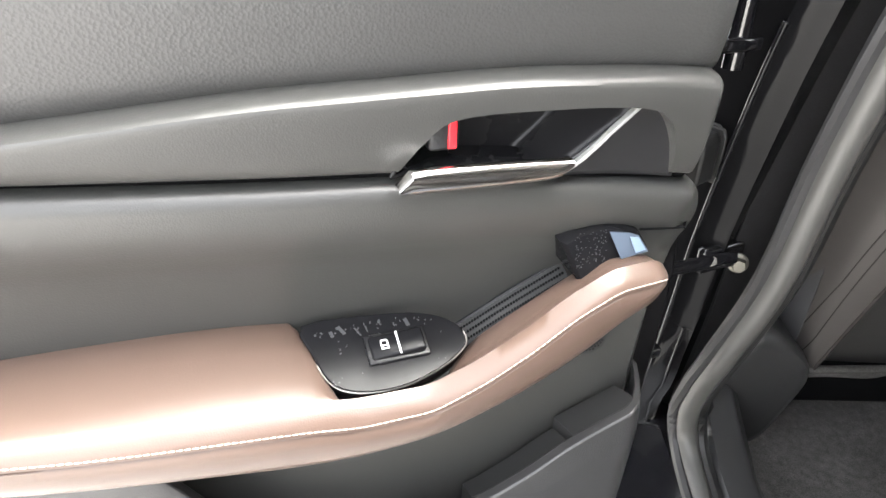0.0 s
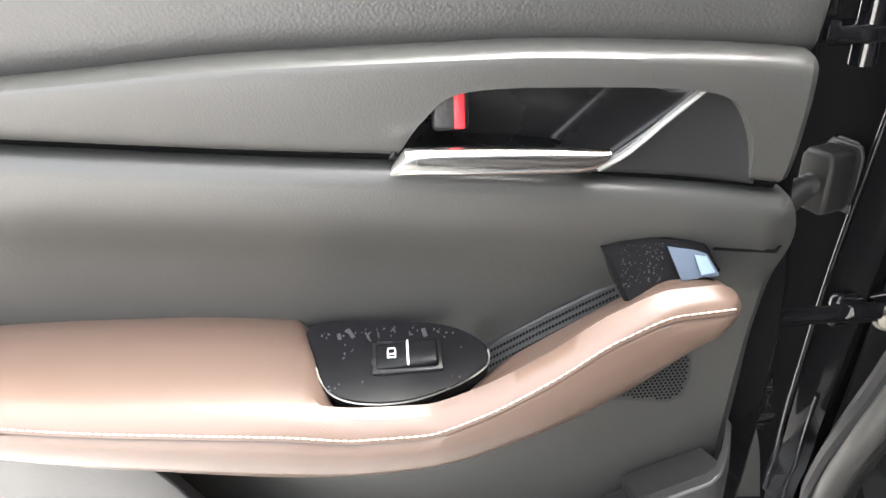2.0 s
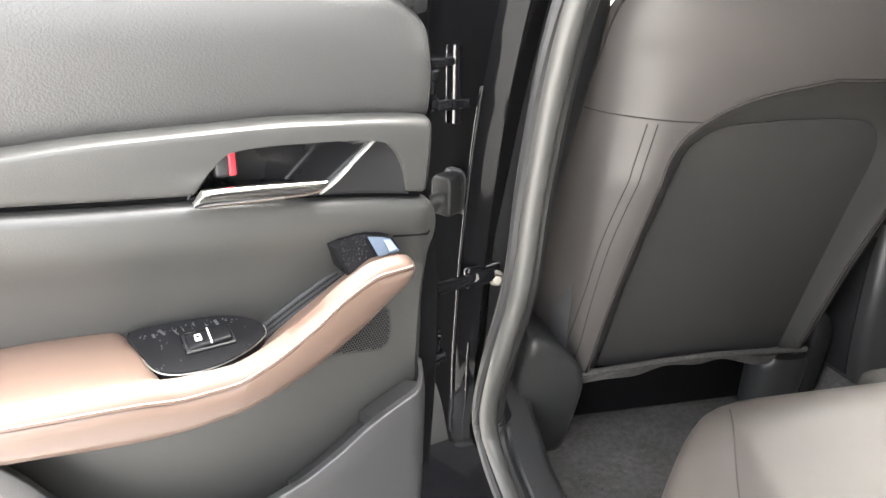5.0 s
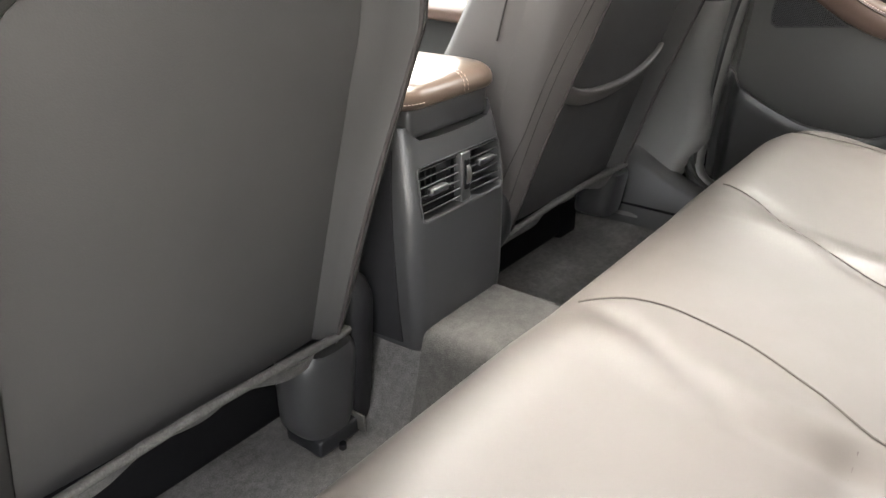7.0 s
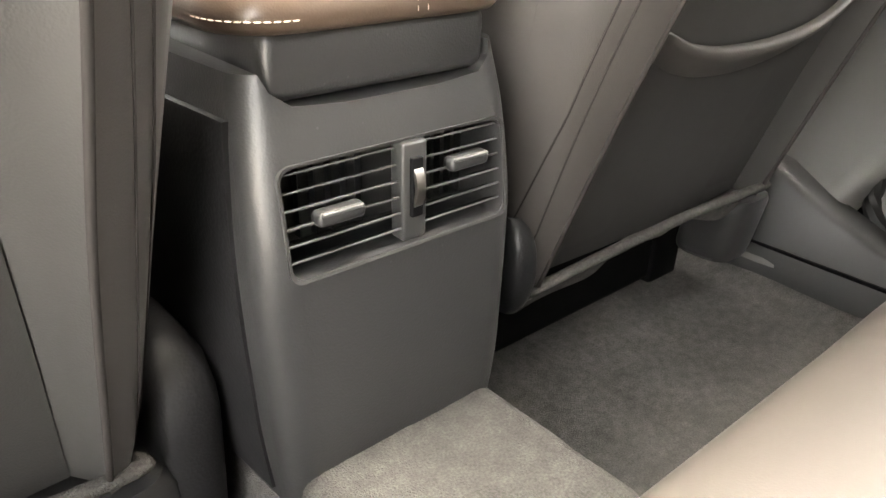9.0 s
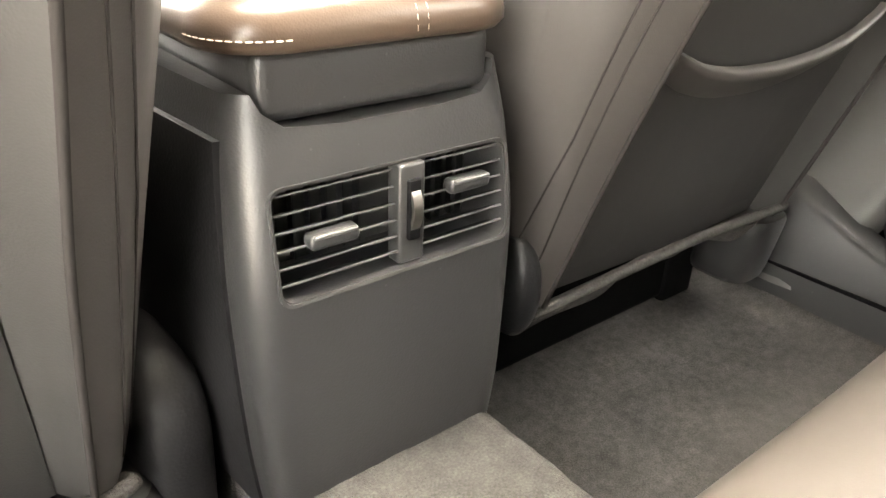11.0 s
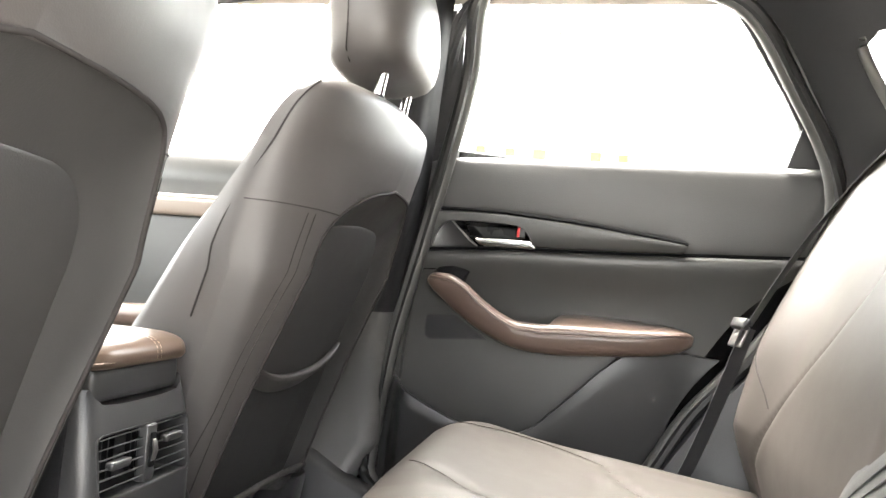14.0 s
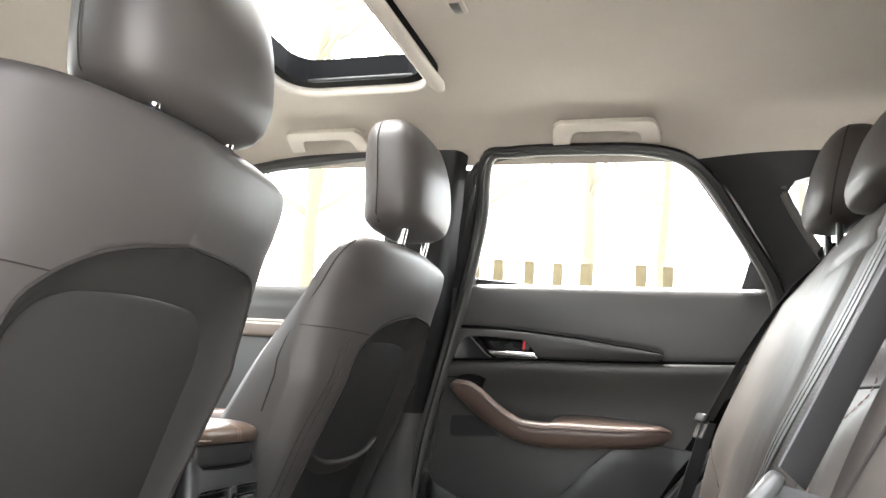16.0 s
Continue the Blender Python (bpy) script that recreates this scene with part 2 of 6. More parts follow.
def spline(pts, n, closed=False):
    """Catmull-Rom through 3D points, n steps a span."""
    P = [Vector(p) for p in pts]
    out = []
    k = len(P)
    for i in range(k if closed else k - 1):
        a = P[(i - 1) % k] if closed or i > 0 else P[0] * 2 - P[1]
        b, c = P[i], P[(i + 1) % k]
        d = P[(i + 2) % k] if closed or i + 2 < k else P[-1] * 2 - P[-2]
        for j in range(n):
            t = j / n
            out.append(0.5 * (2 * b + (c - a) * t + (2 * a - 5 * b + 4 * c - d) * t * t + (3 * b - a - 3 * c + d) * t**3))
    if not closed:
        out.append(P[-1])
    return out


def loft(rings, closed=True, caps=True, bm=None):
    bm = bm or bmesh.new()
    vs = [[bm.verts.new(p) for p in r] for r in rings]
    n = len(rings[0])
    for a, b in zip(vs, vs[1:]):
        for i in range(n if closed else n - 1):
            j = (i + 1) % n
            bm.faces.new((a[i], a[j], b[j], b[i]))
    if caps and closed:
        bm.faces.new(list(reversed(vs[0])))
        bm.faces.new(vs[-1])
    bmesh.ops.recalc_face_normals(bm, faces=bm.faces)
    return bm


def grid(fn, nu, nv, bm=None):
    """A sheet from fn(a, b), a and b in 0..1."""
    return loft([[fn(i / nu, j / nv) for j in range(nv + 1)] for i in range(nu + 1)], closed=False, caps=False, bm=bm)


def shell(fn, nu, nv, th):
    """A closed slab: fn(a, b) is the seen face, th(a, b) the vector to the back face."""
    bm = bmesh.new()
    F = [[bm.verts.new(fn(i / nu, j / nv)) for j in range(nv + 1)] for i in range(nu + 1)]
    B = [[bm.verts.new(Vector(fn(i / nu, j / nv)) + Vector(th(i / nu, j / nv))) for j in range(nv + 1)] for i in range(nu + 1)]
    for i in range(nu):
        for j in range(nv):
            bm.faces.new((F[i][j], F[i + 1][j], F[i + 1][j + 1], F[i][j + 1]))
            bm.faces.new((B[i][j], B[i][j + 1], B[i + 1][j + 1], B[i + 1][j]))
    for i in range(nu):
        bm.faces.new((F[i][0], B[i][0], B[i + 1][0], F[i + 1][0]))
        bm.faces.new((F[i][nv], F[i + 1][nv], B[i + 1][nv], B[i][nv]))
    for j in range(nv):
        bm.faces.new((F[0][j], F[0][j + 1], B[0][j + 1], B[0][j]))
        bm.faces.new((F[nu][j], B[nu][j], B[nu][j + 1], F[nu][j + 1]))
    bmesh.ops.recalc_face_normals(bm, faces=bm.faces)
    return bm


def tube(path, r, n=8, closed=False, flat=1.0, up=(0, 0, 1), bm=None):
    """A round or flattened tube along points; r a number or a list."""
    path = [Vector(p) for p in path]
    k = len(path)
    rings = []
    for i, p in enumerate(path):
        a = path[i - 1] if i > 0 or closed else p
        b = path[(i + 1) % k] if i < k - 1 or closed else p
        d = (b - a).normalized()
        s = d.cross(Vector(up))
        if s.length < 1e-4:
            s = d.cross(Vector((1, 0, 0)))
        s.normalize()
        w = s.cross(d).normalized()
        q = r[i] if isinstance(r, (list, tuple)) else r
        rings.append([p + s * (q * math.cos(2 * math.pi * j / n)) + w * (q * flat * math.sin(2 * math.pi * j / n)) for j in range(n)])
    if closed:
        rings.append(rings[0])
        bm = loft(rings, caps=False, bm=bm)
        bmesh.ops.remove_doubles(bm, verts=bm.verts, dist=1e-6)
        return bm
    return loft(rings, bm=bm)


def rbox(size, at=(0, 0, 0), r=0.005, seg=3, m=None, bm=None):
    """A box with rounded edges, about its centre."""
    own = bmesh.new()
    bmesh.ops.create_cube(own, size=1)
    bmesh.ops.scale(own, vec=size, verts=own.verts)
    if r:
        bmesh.ops.bevel(own, geom=own.edges[:], offset=min(r, min(size) * 0.49), segments=seg, profile=0.5, affect="EDGES")
    bmesh.ops.transform(own, matrix=(m if m is not None else Matrix.Translation(at)), verts=own.verts)
    if bm is None:
        return own
    me = bpy.data.meshes.new("t")
    own.to_mesh(me)
    own.free()
    bm.from_mesh(me)
    bpy.data.meshes.remove(me)
    return bm


def prism(outline, vec, bm=None):
    """A closed outline of 3D points drawn out along vec."""
    bm = bm or bmesh.new()
    a = [bm.verts.new(p) for p in outline]
    b = [bm.verts.new(Vector(p) + Vector(vec)) for p in outline]
    n = len(a)
    bm.faces.new(a)
    bm.faces.new(list(reversed(b)))
    for i in range(n):
        bm.faces.new((a[i], b[i], b[(i + 1) % n], a[(i + 1) % n]))
    bmesh.ops.recalc_face_normals(bm, faces=bm.faces)
    return bm


def disc(at, axis, r, depth, n=20, bm=None):
    axis = Vector(axis).normalized()
    s = axis.orthogonal().normalized()
    w = axis.cross(s)
    ring = lambda d, q: [Vector(at) + axis * d + (s * math.cos(2 * math.pi * i / n) + w * math.sin(2 * math.pi * i / n)) * q for i in range(n)]
    return loft([ring(0, r), ring(depth * 0.75, r), ring(depth, r * 0.82)], bm=bm)


def stitches(path, length, gap, r, off=(0, 0, 0), bm=None):
    """Short stitches along a path."""
    bm = bm or bmesh.new()
    P = [Vector(p) + Vector(off) for p in path]
    seg = [(b - a).length for a, b in zip(P, P[1:])]
    total, s = sum(seg), 0.0

    def at(d):
        for a, b, l in zip(P, P[1:], seg):
            if d <= l:
                return a.lerp(b, d / l if l else 0)
            d -= l
        return P[-1]
    while s + length < total:
        tube([at(s), at(s + length * 0.5), at(s + length)], [r * 0.7, r, r * 0.7], n=5, bm=bm)
        s += length + gap
    return bm


def sup(v, n):
    return math.copysign(abs(v) ** (2 / n), v)


# ---- doors ----
# A door is built in its own frame: u runs back from the hinge, w into the cabin, z up.
def P(u, w, z):
    return Vector((w, -u, z))


CREASE = [(0.010, 0.986), (0.03, 0.992), (0.11, 1.000), (0.19, 1.004), (0.30, 1.004), (0.41, 0.999), (0.463, 0.996), (0.516, 0.992)]
MIDLOW = [(0.010, 0.911), (0.056, 0.919), (0.162, 0.934), (0.244, 0.945), (0.303, 0.9505), (0.416, 0.963), (0.504, 0.974), (0.56, 0.981), (0.80, 1.010)]
FRONT = [(0.45, 0.034), (0.551, 0.022), (0.66, 0.014), (0.76, 0.010), (0.81, 0.011), (0.867, 0.019), (0.905, 0.024), (1.0, 0.022)]
REAR = [(0.45, 0.500), (0.557, 0.511), (0.631, 0.524), (0.68, 0.535), (0.739, 0.562), (0.791, 0.597), (0.829, 0.632), (0.88, 0.69), (0.95, 0.76), (1.02, 0.80)]
SILL = [(0.0, 1.090), (0.10, 1.104), (0.35, 1.127), (0.66, 1.155), (0.80, 1.168)]
STITCH = [(0.03, 0.8555), (0.069, 0.8635), (0.097, 0.8635), (0.129, 0.8525), (0.169, 0.8265), (0.209, 0.8055), (0.239, 0.7965), (0.272, 0.7965), (0.313, 0.8025), (0.432, 0.8165), (0.521, 0.8315), (0.56, 0.8375)]
ARMLOW = [(0.03, 0.850), (0.056, 0.846), (0.076, 0.836), (0.119, 0.808), (0.183, 0.776), (0.236, 0.761), (0.272, 0.759), (0.40, 0.775), (0.48, 0.790), (0.522, 0.802), (0.56, 0.815)]
ARMBACK = [(0.03, 0.860), (0.056, 0.868), (0.092, 0.868), (0.114, 0.857), (0.156, 0.832), (0.198, 0.809), (0.215, 0.804), (0.25, 0.800), (0.285, 0.804), (0.303, 0.826), (0.312, 0.832), (0.395, 0.840), (0.48, 0.842), (0.523, 0.840), (0.56, 0.832)]


def main_w(u, z):
    """How far the soft main panel stands into the cabin."""
    d = curve(u, MIDLOW) - z
    w = curve(d, [(0.0, 0.104), (0.002, 0.114), (0.006, 0.1205), (0.013, 0.1235), (0.022, 0.1225), (0.04, 0.116), (0.07, 0.100), (0.11, 0.090), (0.16, 0.084), (0.20, 0.082), (0.6, 0.082)])
    return w - 0.012 * min(1.0, max(0.0, (curve(z, FRONT) + 0.008 - u) / 0.008) ** 2)


def rear_door(side, m, label, open_door):
    mir = side > 0
    d = thing("door_1" if side < 0 else "door_2", label, "car door", group="rear doors", m=m)
    tagged(d, kind="structure")

    def add(name, bm, mat, parent=d, label="", **k):
        return part(name, bm, mat, parent, label, mir=mir, **k)

    ext = 0.0 if open_door else 0.026
    X = lambda u: u - ext * max(0.0, 1 - u / 0.30)

    # upper panel under the window
    def up(a, b):
        u = X(0.010 + 0.77 * a)
        lo = curve(u, CREASE) if u < 0.516 else curve(u, MIDLOW)
        hi = curve(u, SILL) - 0.03 * max(0, (0.07 - ext - u) / 0.06) ** 2
        z = lo - 0.004 + (hi - lo + 0.004) * min(1.0, b * 1.12)
        w = curve(b, [(0, 0.104), (0.08, 0.110), (0.5, 0.116), (0.78, 0.110), (0.88, 0.100), (0.94, 0.085), (1.0, 0.05)])
        if b > 0.89:
            z = hi - (0.0 if b < 0.95 else 0.002)
        return P(u, w - 0.05 * max(0, (0.03 - ext - u) / 0.03) ** 2, z)
    add("upper_panel", shell(up, 70, 24, lambda a, b: (-0.02, 0, 0)), M_DOORUP, label="grained soft grey upper panel")

    # trim panel with the handle
    def mid(a, b):
        u0 = X(0.026)
        u = u0 + (0.514 - 0.010 * b - u0) * a
        hi, lo = curve(u, CREASE), curve(u, MIDLOW) + 0.002
        bb = curve(b, [(0, 0), (0.06, 0.012), (0.14, 0.04), (0.25, 0.10), (0.34, 0.19), (0.9, 0.965), (1, 1)])
        w = curve(b, [(0, 0.100), (0.06, 0.113), (0.14, 0.123), (0.25, 0.128), (0.34, 0.1285), (0.85, 0.1185), (0.94, 0.113), (1, 0.100)])
        e = max(0, (u0 + 0.005 - u) / 0.005) ** 2 * 0.006 + max(0, (u - 0.505) / 0.01) ** 2 * 0.012
        return P(u, w - e, hi + (lo - hi) * bb)
    trim_ob = add("trim_panel", shell(mid, 80, 22, lambda a, b: (-0.03, 0, 0)), M_DOORSOFT, label="smooth grey trim panel round the handle")
    top = spline([(u, z, 0) for u, z in [(0.243, 0.9475), (0.228, 0.969), (0.206, 0.983), (0.14, 0.982), (0.09, 0.9775), (0.068, 0.969), (0.056, 0.950), (0.050, 0.922)]], 6)
    bez = [P(p.x, 0.06, p.y) for p in top] + [P(u, 0.06, z) for u, z in [(0.10, 0.929), (0.18, 0.939)]]
    tool = prism(bez, (0.12, 0, 0))
    if mir:
        bmesh.ops.scale(tool, vec=(-1, 1, 1), verts=tool.verts)
        bmesh.ops.reverse_faces(tool, faces=tool.faces)
    cut(trim_ob, tool)

    # handle recess: a bowl, deeper in the middle
    def bowl(a, b):
        u = 0.246 + (0.140 - 0.062 * b - 0.246) * a
        hi = curve(u, [(0.045, 0.93), (0.055, 0.953), (0.062, 0.967), (0.075, 0.976), (0.09, 0.979), (0.14, 0.984), (0.19, 0.987), (0.206, 0.9855), (0.228, 0.971), (0.247, 0.946)])
        lo = curve(u, MIDLOW) + 0.002
        z = lo + (hi - lo) * b
        deep = 0.036 * max(0, min(1, (u - 0.048) / 0.03)) ** 0.8 * min(1, max(0, (0.246 - u) / 0.03)) * min(1, b / 0.15 + 0.3) * min(1, (1 - b) / 0.2 + 0.15)
        deep *= 1 - 0.9 * max(0, (a - 0.80) / 0.20) ** 1.5
        return P(u, 0.119 - deep, z)

    def plate_fn(a, b):
        u = 0.1405 - 0.062 * b + (0.047 - 0.1405 + 0.062 * b) * a
        hi = curve(u, [(0.045, 0.93), (0.055, 0.953), (0.062, 0.967), (0.075, 0.976), (0.09, 0.979), (0.14, 0.984), (0.19, 0.987)])
        lo = curve(u, MIDLOW) + 0.002
        return P(u, 0.1175 - 0.003 * math.sin(math.pi * a) - 0.002 * (1 - b), lo + (hi - lo) * b)
    add("recess_plate", grid(plate_fn, 20, 14), M_PLATE, label="satin dark plate beside the handle", solid=0.002)
    bowl_ob = add("handle_recess", grid(bowl, 48, 18), M_RECESS, label="gloss black handle recess", solid=0.002)
    # pale tube stands for the highlight on the crease beside the bowl
    strip = spline([P(0.136, 0.119, 0.935), P(0.120, 0.119, 0.944), P(0.102, 0.118, 0.959), P(0.088, 0.117, 0.970), P(0.079, 0.116, 0.977)], 5)
    add("satin_strip", tube(strip, 0.0030, n=8, flat=0.6), M_SATIN, bowl_ob, "pale strip painting the crease's highlight")
    add("crease_line", tube([P(0.138, 0.0865, 0.951), P(0.111, 0.087, 0.970), P(0.098, 0.092, 0.980)], 0.0004, n=5), M_SATIN, bowl_ob)

    # chrome pull lever, broad at its free end
    lv = []
    for i in range(15):
        a = i / 14
        u = 0.246 - 0.113 * a
        zc = 0.953 - 0.008 * a - 0.002
        hh = curve(a, [(0, 0.0015), (0.06, 0.0075), (0.3, 0.0078), (0.8, 0.0070), (0.94, 0.006), (1, 0.0025)])
        sh = curve(a, [(0, -0.0045), (0.1, 0.0), (0.9, 0.0), (1, 0.004)])
        w = 0.137 - 0.006 * a
        lv.append([P(u, w - 0.004 + 0.006 * math.cos(q), zc + sh + hh * sup(math.sin(q), 2.6)) for q in [2 * math.pi * j / 14 for j in range(14)]])
    add("pull_lever", loft(lv), M_CHROME, label="chrome pull lever")
    knob = add("lock_knob", rbox((0.010, 0.019, 0.022), r=0.003, m=Matrix.Translation(P(0.214, 0.116, 0.972))), M_DARKPL)
    add("lock_mark", rbox((0.003, 0.0055, 0.019), r=0.001, m=Matrix.Translation(P(0.2095, 0.1212, 0.972))), M_RED, knob, "red lock mark")

    # soft main panel down to the map pocket
    def mainp(a, b):
        z0 = 0.45
        # rows follow the trim line at the top and are level at the foot
        uu = X(curve(0.9 - 0.45 * b, FRONT)) - (0.0 if open_door else 0.012 * b), curve(0.97 - 0.52 * b, REAR)
        u = uu[0] + (uu[1] - uu[0]) * a
        zt = curve(u, MIDLOW) - 0.003
        bb = curve(b, [(0, 0), (0.05, 0.006), (0.12, 0.03), (0.5, 0.45), (1, 1)])
        z = zt + (z0 - zt) * bb
        return P(u, main_w(u, z), z)
    add("main_panel", shell(mainp, 60, 48, lambda a, b: (-0.03, 0, 0)), M_DOORSOFT, label="soft grey main panel")
    # small step seam at the panel's front end
    add("panel_seam", tube([P(0.064, main_w(0.064, 0.880), 0.880), P(0.045, main_w(0.045, 0.8775), 0.8775), P(0.026, main_w(0.026, 0.875), 0.875), P(0.016, main_w(0.016, 0.875) - 0.001, 0.875)], 0.0011, n=6), M_VOID)

    # armrest
    def arm_ring(u):
        zs, zl, zb = curve(u, STITCH), curve(u, ARMLOW), curve(u, ARMBACK)
        k = 1.0
        if u < 0.076:
            k = max(0.30, math.sqrt(max(0.0, 1 - ((0.076 - u) / 0.0190) ** 2)))
        if u > 0.515:
            k = max(0.2, math.sqrt(max(0.0, 1 - ((u - 0.515) / 0.033) ** 2)))
        wb = curve(u, [(0.03, 0.125), (0.07, 0.122), (0.18, 0.118), (0.20, 0.126), (0.215, 0.139), (0.25, 0.149), (0.285, 0.145), (0.300, 0.115), (0.308, 0.084), (0.56, 0.082)])
        wf = curve(u, [(0.03, 0.150), (0.06, 0.160), (0.15, 0.166), (0.3, 0.166), (0.48, 0.163), (0.56, 0.145)])
        crest = curve(u, [(0.03, 0.010), (0.1, 0.012), (0.2, 0.013), (0.30, 0.016), (0.5, 0.012), (0.56, 0.006)])
        pts = [(wb, zl + 0.004), (wb, (zl + zb) / 2), (wb, zb - 0.002), (wb + 0.006, zb + 0.001), (wb + (wf - wb) * 0.35, zb + (zs + crest - zb) * 0.30),
               (wb + (wf - wb) * 0.62, zb + (zs + crest - zb) * 0.72), (wf - 0.014, zs + crest), (wf - 0.005, zs + crest * 0.72), (wf, zs + 0.004), (wf + 0.0003, zs + 0.001), (wf - 0.0022, zs), (wf + 0.0001, zs - 0.0014),
               (wf, zs - (zs - zl) * 0.25), (wf - 0.004, zs - (zs - zl) * 0.65), (wf - 0.012, zl + 0.003), (wf - 0.022, zl)]
        c = (wb + wf) / 2, (zs + zl) / 2 + 0.004
        return [P(u, c[0] + (w - c[0]) * k, c[1] + (z - c[1]) * k) for w, z in pts]
    us = [0.0575 + 0.020 * (i / 12) ** 1.6 for i in range(12)] + [0.0775 + 0.4665 * i / 86 for i in range(87)]
    arm = add("armrest", loft([arm_ring(u) for u in us]), M_BROWN, label="brown stitched leather armrest", smooth=60)
    line = [P(u, curve(u, [(0.03, 0.150), (0.06, 0.160), (0.15, 0.166), (0.3, 0.166), (0.48, 0.163), (0.56, 0.145)]) + 0.0006, curve(u, STITCH) + 0.0042) for u in [0.068 + 0.452 * i / 120 for i in range(121)]]
    add("stitching", stitches(line, 0.0034, 0.0010, 0.00048), M_THREAD, arm, "pale thread stitching")

    rnd = random.Random(5)
    if open_door:
        # switch plate, set in the slope behind the armrest
        def slope(u, s, lift=0.0):
            return P(u, 0.088 + 0.062 * s + 0.39 * lift, 0.832 - 0.026 * s + 0.92 * lift)
        rim = [(0.303, 0.10), (0.300, 0.45), (0.294, 0.75), (0.282, 0.90), (0.262, 0.96), (0.24, 0.94), (0.218, 0.84), (0.204, 0.73), (0.1965, 0.62), (0.1975, 0.44), (0.208, 0.29), (0.224, 0.19), (0.242, 0.14), (0.262, 0.11)]
        ring2 = [(p.x, p.y) for p in spline([(u, s, 0) for u, s in rim], 3, closed=True)]
        cu, cs = sum(u for u, _ in ring2) / len(ring2), sum(s for _, s in ring2) / len(ring2)
        lay = lambda k, lift: [slope(cu + (u - cu) * k, cs + (s - cs) * k, lift) for u, s in ring2]
        plate = add("switch_plate", loft([lay(1.0, -0.012), lay(1.0, 0.004), lay(0.975, 0.0055), lay(0.93, 0.0055)]), M_BLACKPL, label="gloss black switch plate with dusty film")
        add("plate_rim", tube([slope(cu + (u - cu) * 1.002, cs + (s - cs) * 1.002, 0.0042) for u, s in ring2 if s > 0.5 and u < 0.299], 0.0006, n=6), M_STEEL, plate, "thin chrome rim")
        ax_u = Vector((0, -1, 0))
        ax_s = (slope(0.25, 1) - slope(0.25, 0)).normalized()
        ax_n = Vector((0.387, 0, 0.922)).normalized()
        rot = Matrix((( ax_u.x, ax_s.x, ax_n.x), (ax_u.y, ax_s.y, ax_n.y), (ax_u.z, ax_s.z, ax_n.z))).to_4x4()
        put = lambda u, s, lift: Matrix.Translation(slope(u, s, lift)) @ rot
        add("switch_well", rbox((0.042, 0.022, 0.004), r=0.001, m=put(0.2445, 0.53, 0.0058)), M_RECESS, plate)
        sw = add("window_switch", rbox((0.037, 0.017, 0.007), r=0.002, m=put(0.2445, 0.53, 0.0075) @ pose(0, 0, 0, 0, 5, 0)), M_BLACKPL, plate, "black window switch")
        add("switch_divider", rbox((0.0012, 0.0165, 0.002), r=0.0004, m=put(0.2440, 0.53, 0.0112)), M_WHITE, sw, "pale divider line")
        icon = bmesh.new()
        for du, ds, su, ss in ((0, -0.045, 0.0044, 0.0008), (0, 0.045, 0.0052, 0.0008), (0.0022, 0.0, 0.0008, 0.0042), (-0.0022, 0.0, 0.0008, 0.0042), (0, 0.012, 0.0044, 0.0007)):
            rbox((su, ss, 0.0006), r=0, m=put(0.2535 + du, 0.53 + ds, 0.0120), bm=icon)
        add("window_mark", icon, M_WHITE, sw, "white window mark")
        dust = bmesh.new()
        for i in range(90):
            u = rnd.uniform(0.212, 0.296)
            s = rnd.choice([rnd.uniform(0.16, 0.34), rnd.uniform(0.2, 0.5), rnd.uniform(0.74, 0.92)])
            if (0.222 < u < 0.268 and s > 0.3) or s < 0.20 + 4.5 * max(0, 0.235 - u) or s > 0.9 - 6 * max(0, 0.228 - u):
                continue
            rbox((rnd.uniform(0.0003, 0.0012), rnd.uniform(0.0004, 0.0022), 0.0003), r=0, m=put(u, s, 0.0059) @ pose(0, 0, 0, 0, 0, rnd.uniform(-50, 50)), bm=dust)
        for i in range(7):
            rbox((rnd.uniform(0.0008, 0.0030), rnd.uniform(0.003, 0.0085), 0.0003), r=0, m=put(0.285 - 0.0085 * i + rnd.uniform(-0.002, 0.002), 0.27 - 0.03 * math.sin(2 * i), 0.0060) @ pose(0, 0, 0, 0, 0, rnd.uniform(5, 32)), bm=dust)
        add("dust_film", dust, M_DUST, plate, "pale dust smears", kind="stuff")

    # finger bar with honeycomb mesh behind the grip
    def bar(a, b):
        u = 0.200 - 0.088 * a
        z = curve(u, [(0.107, 0.851), (0.156, 0.827), (0.200, 0.803)])
        return P(u, 0.096 + 0.027 * b, z - 0.010 * b)
    mesh_bar = add("mesh_insert", shell(bar, 16, 3, lambda a, b: (0.0, 0, -0.010)), M_PLASTIC, label="black honeycomb mesh insert")
    holes = bmesh.new()
    for i in range(42):
        for j in range(5):
            a, b = (i + 0.5 * (j % 2) + 0.3) / 43, 0.14 + 0.18 * j
            c = Vector(bar(a, b)) + Vector((0.0, 0, 0.0006))
            n = 6
            ring = [c + Vector((0.0013 * math.cos(q), 0.0008 * math.sin(q), 0.0007 * math.sin(q) - 0.0003 * math.cos(q))) for q in [2 * math.pi * k / n for k in range(n)]]
            holes.faces.new([holes.verts.new(p) for p in ring])
    add("honeycomb", holes, M_VOID, mesh_bar, kind="stuff")
    add("bar_edge", tube([P(0.200, 0.095, 0.8035), P(0.156, 0.095, 0.8275), P(0.110, 0.095, 0.8500)], 0.0016, n=6), M_DARKPL, mesh_bar)

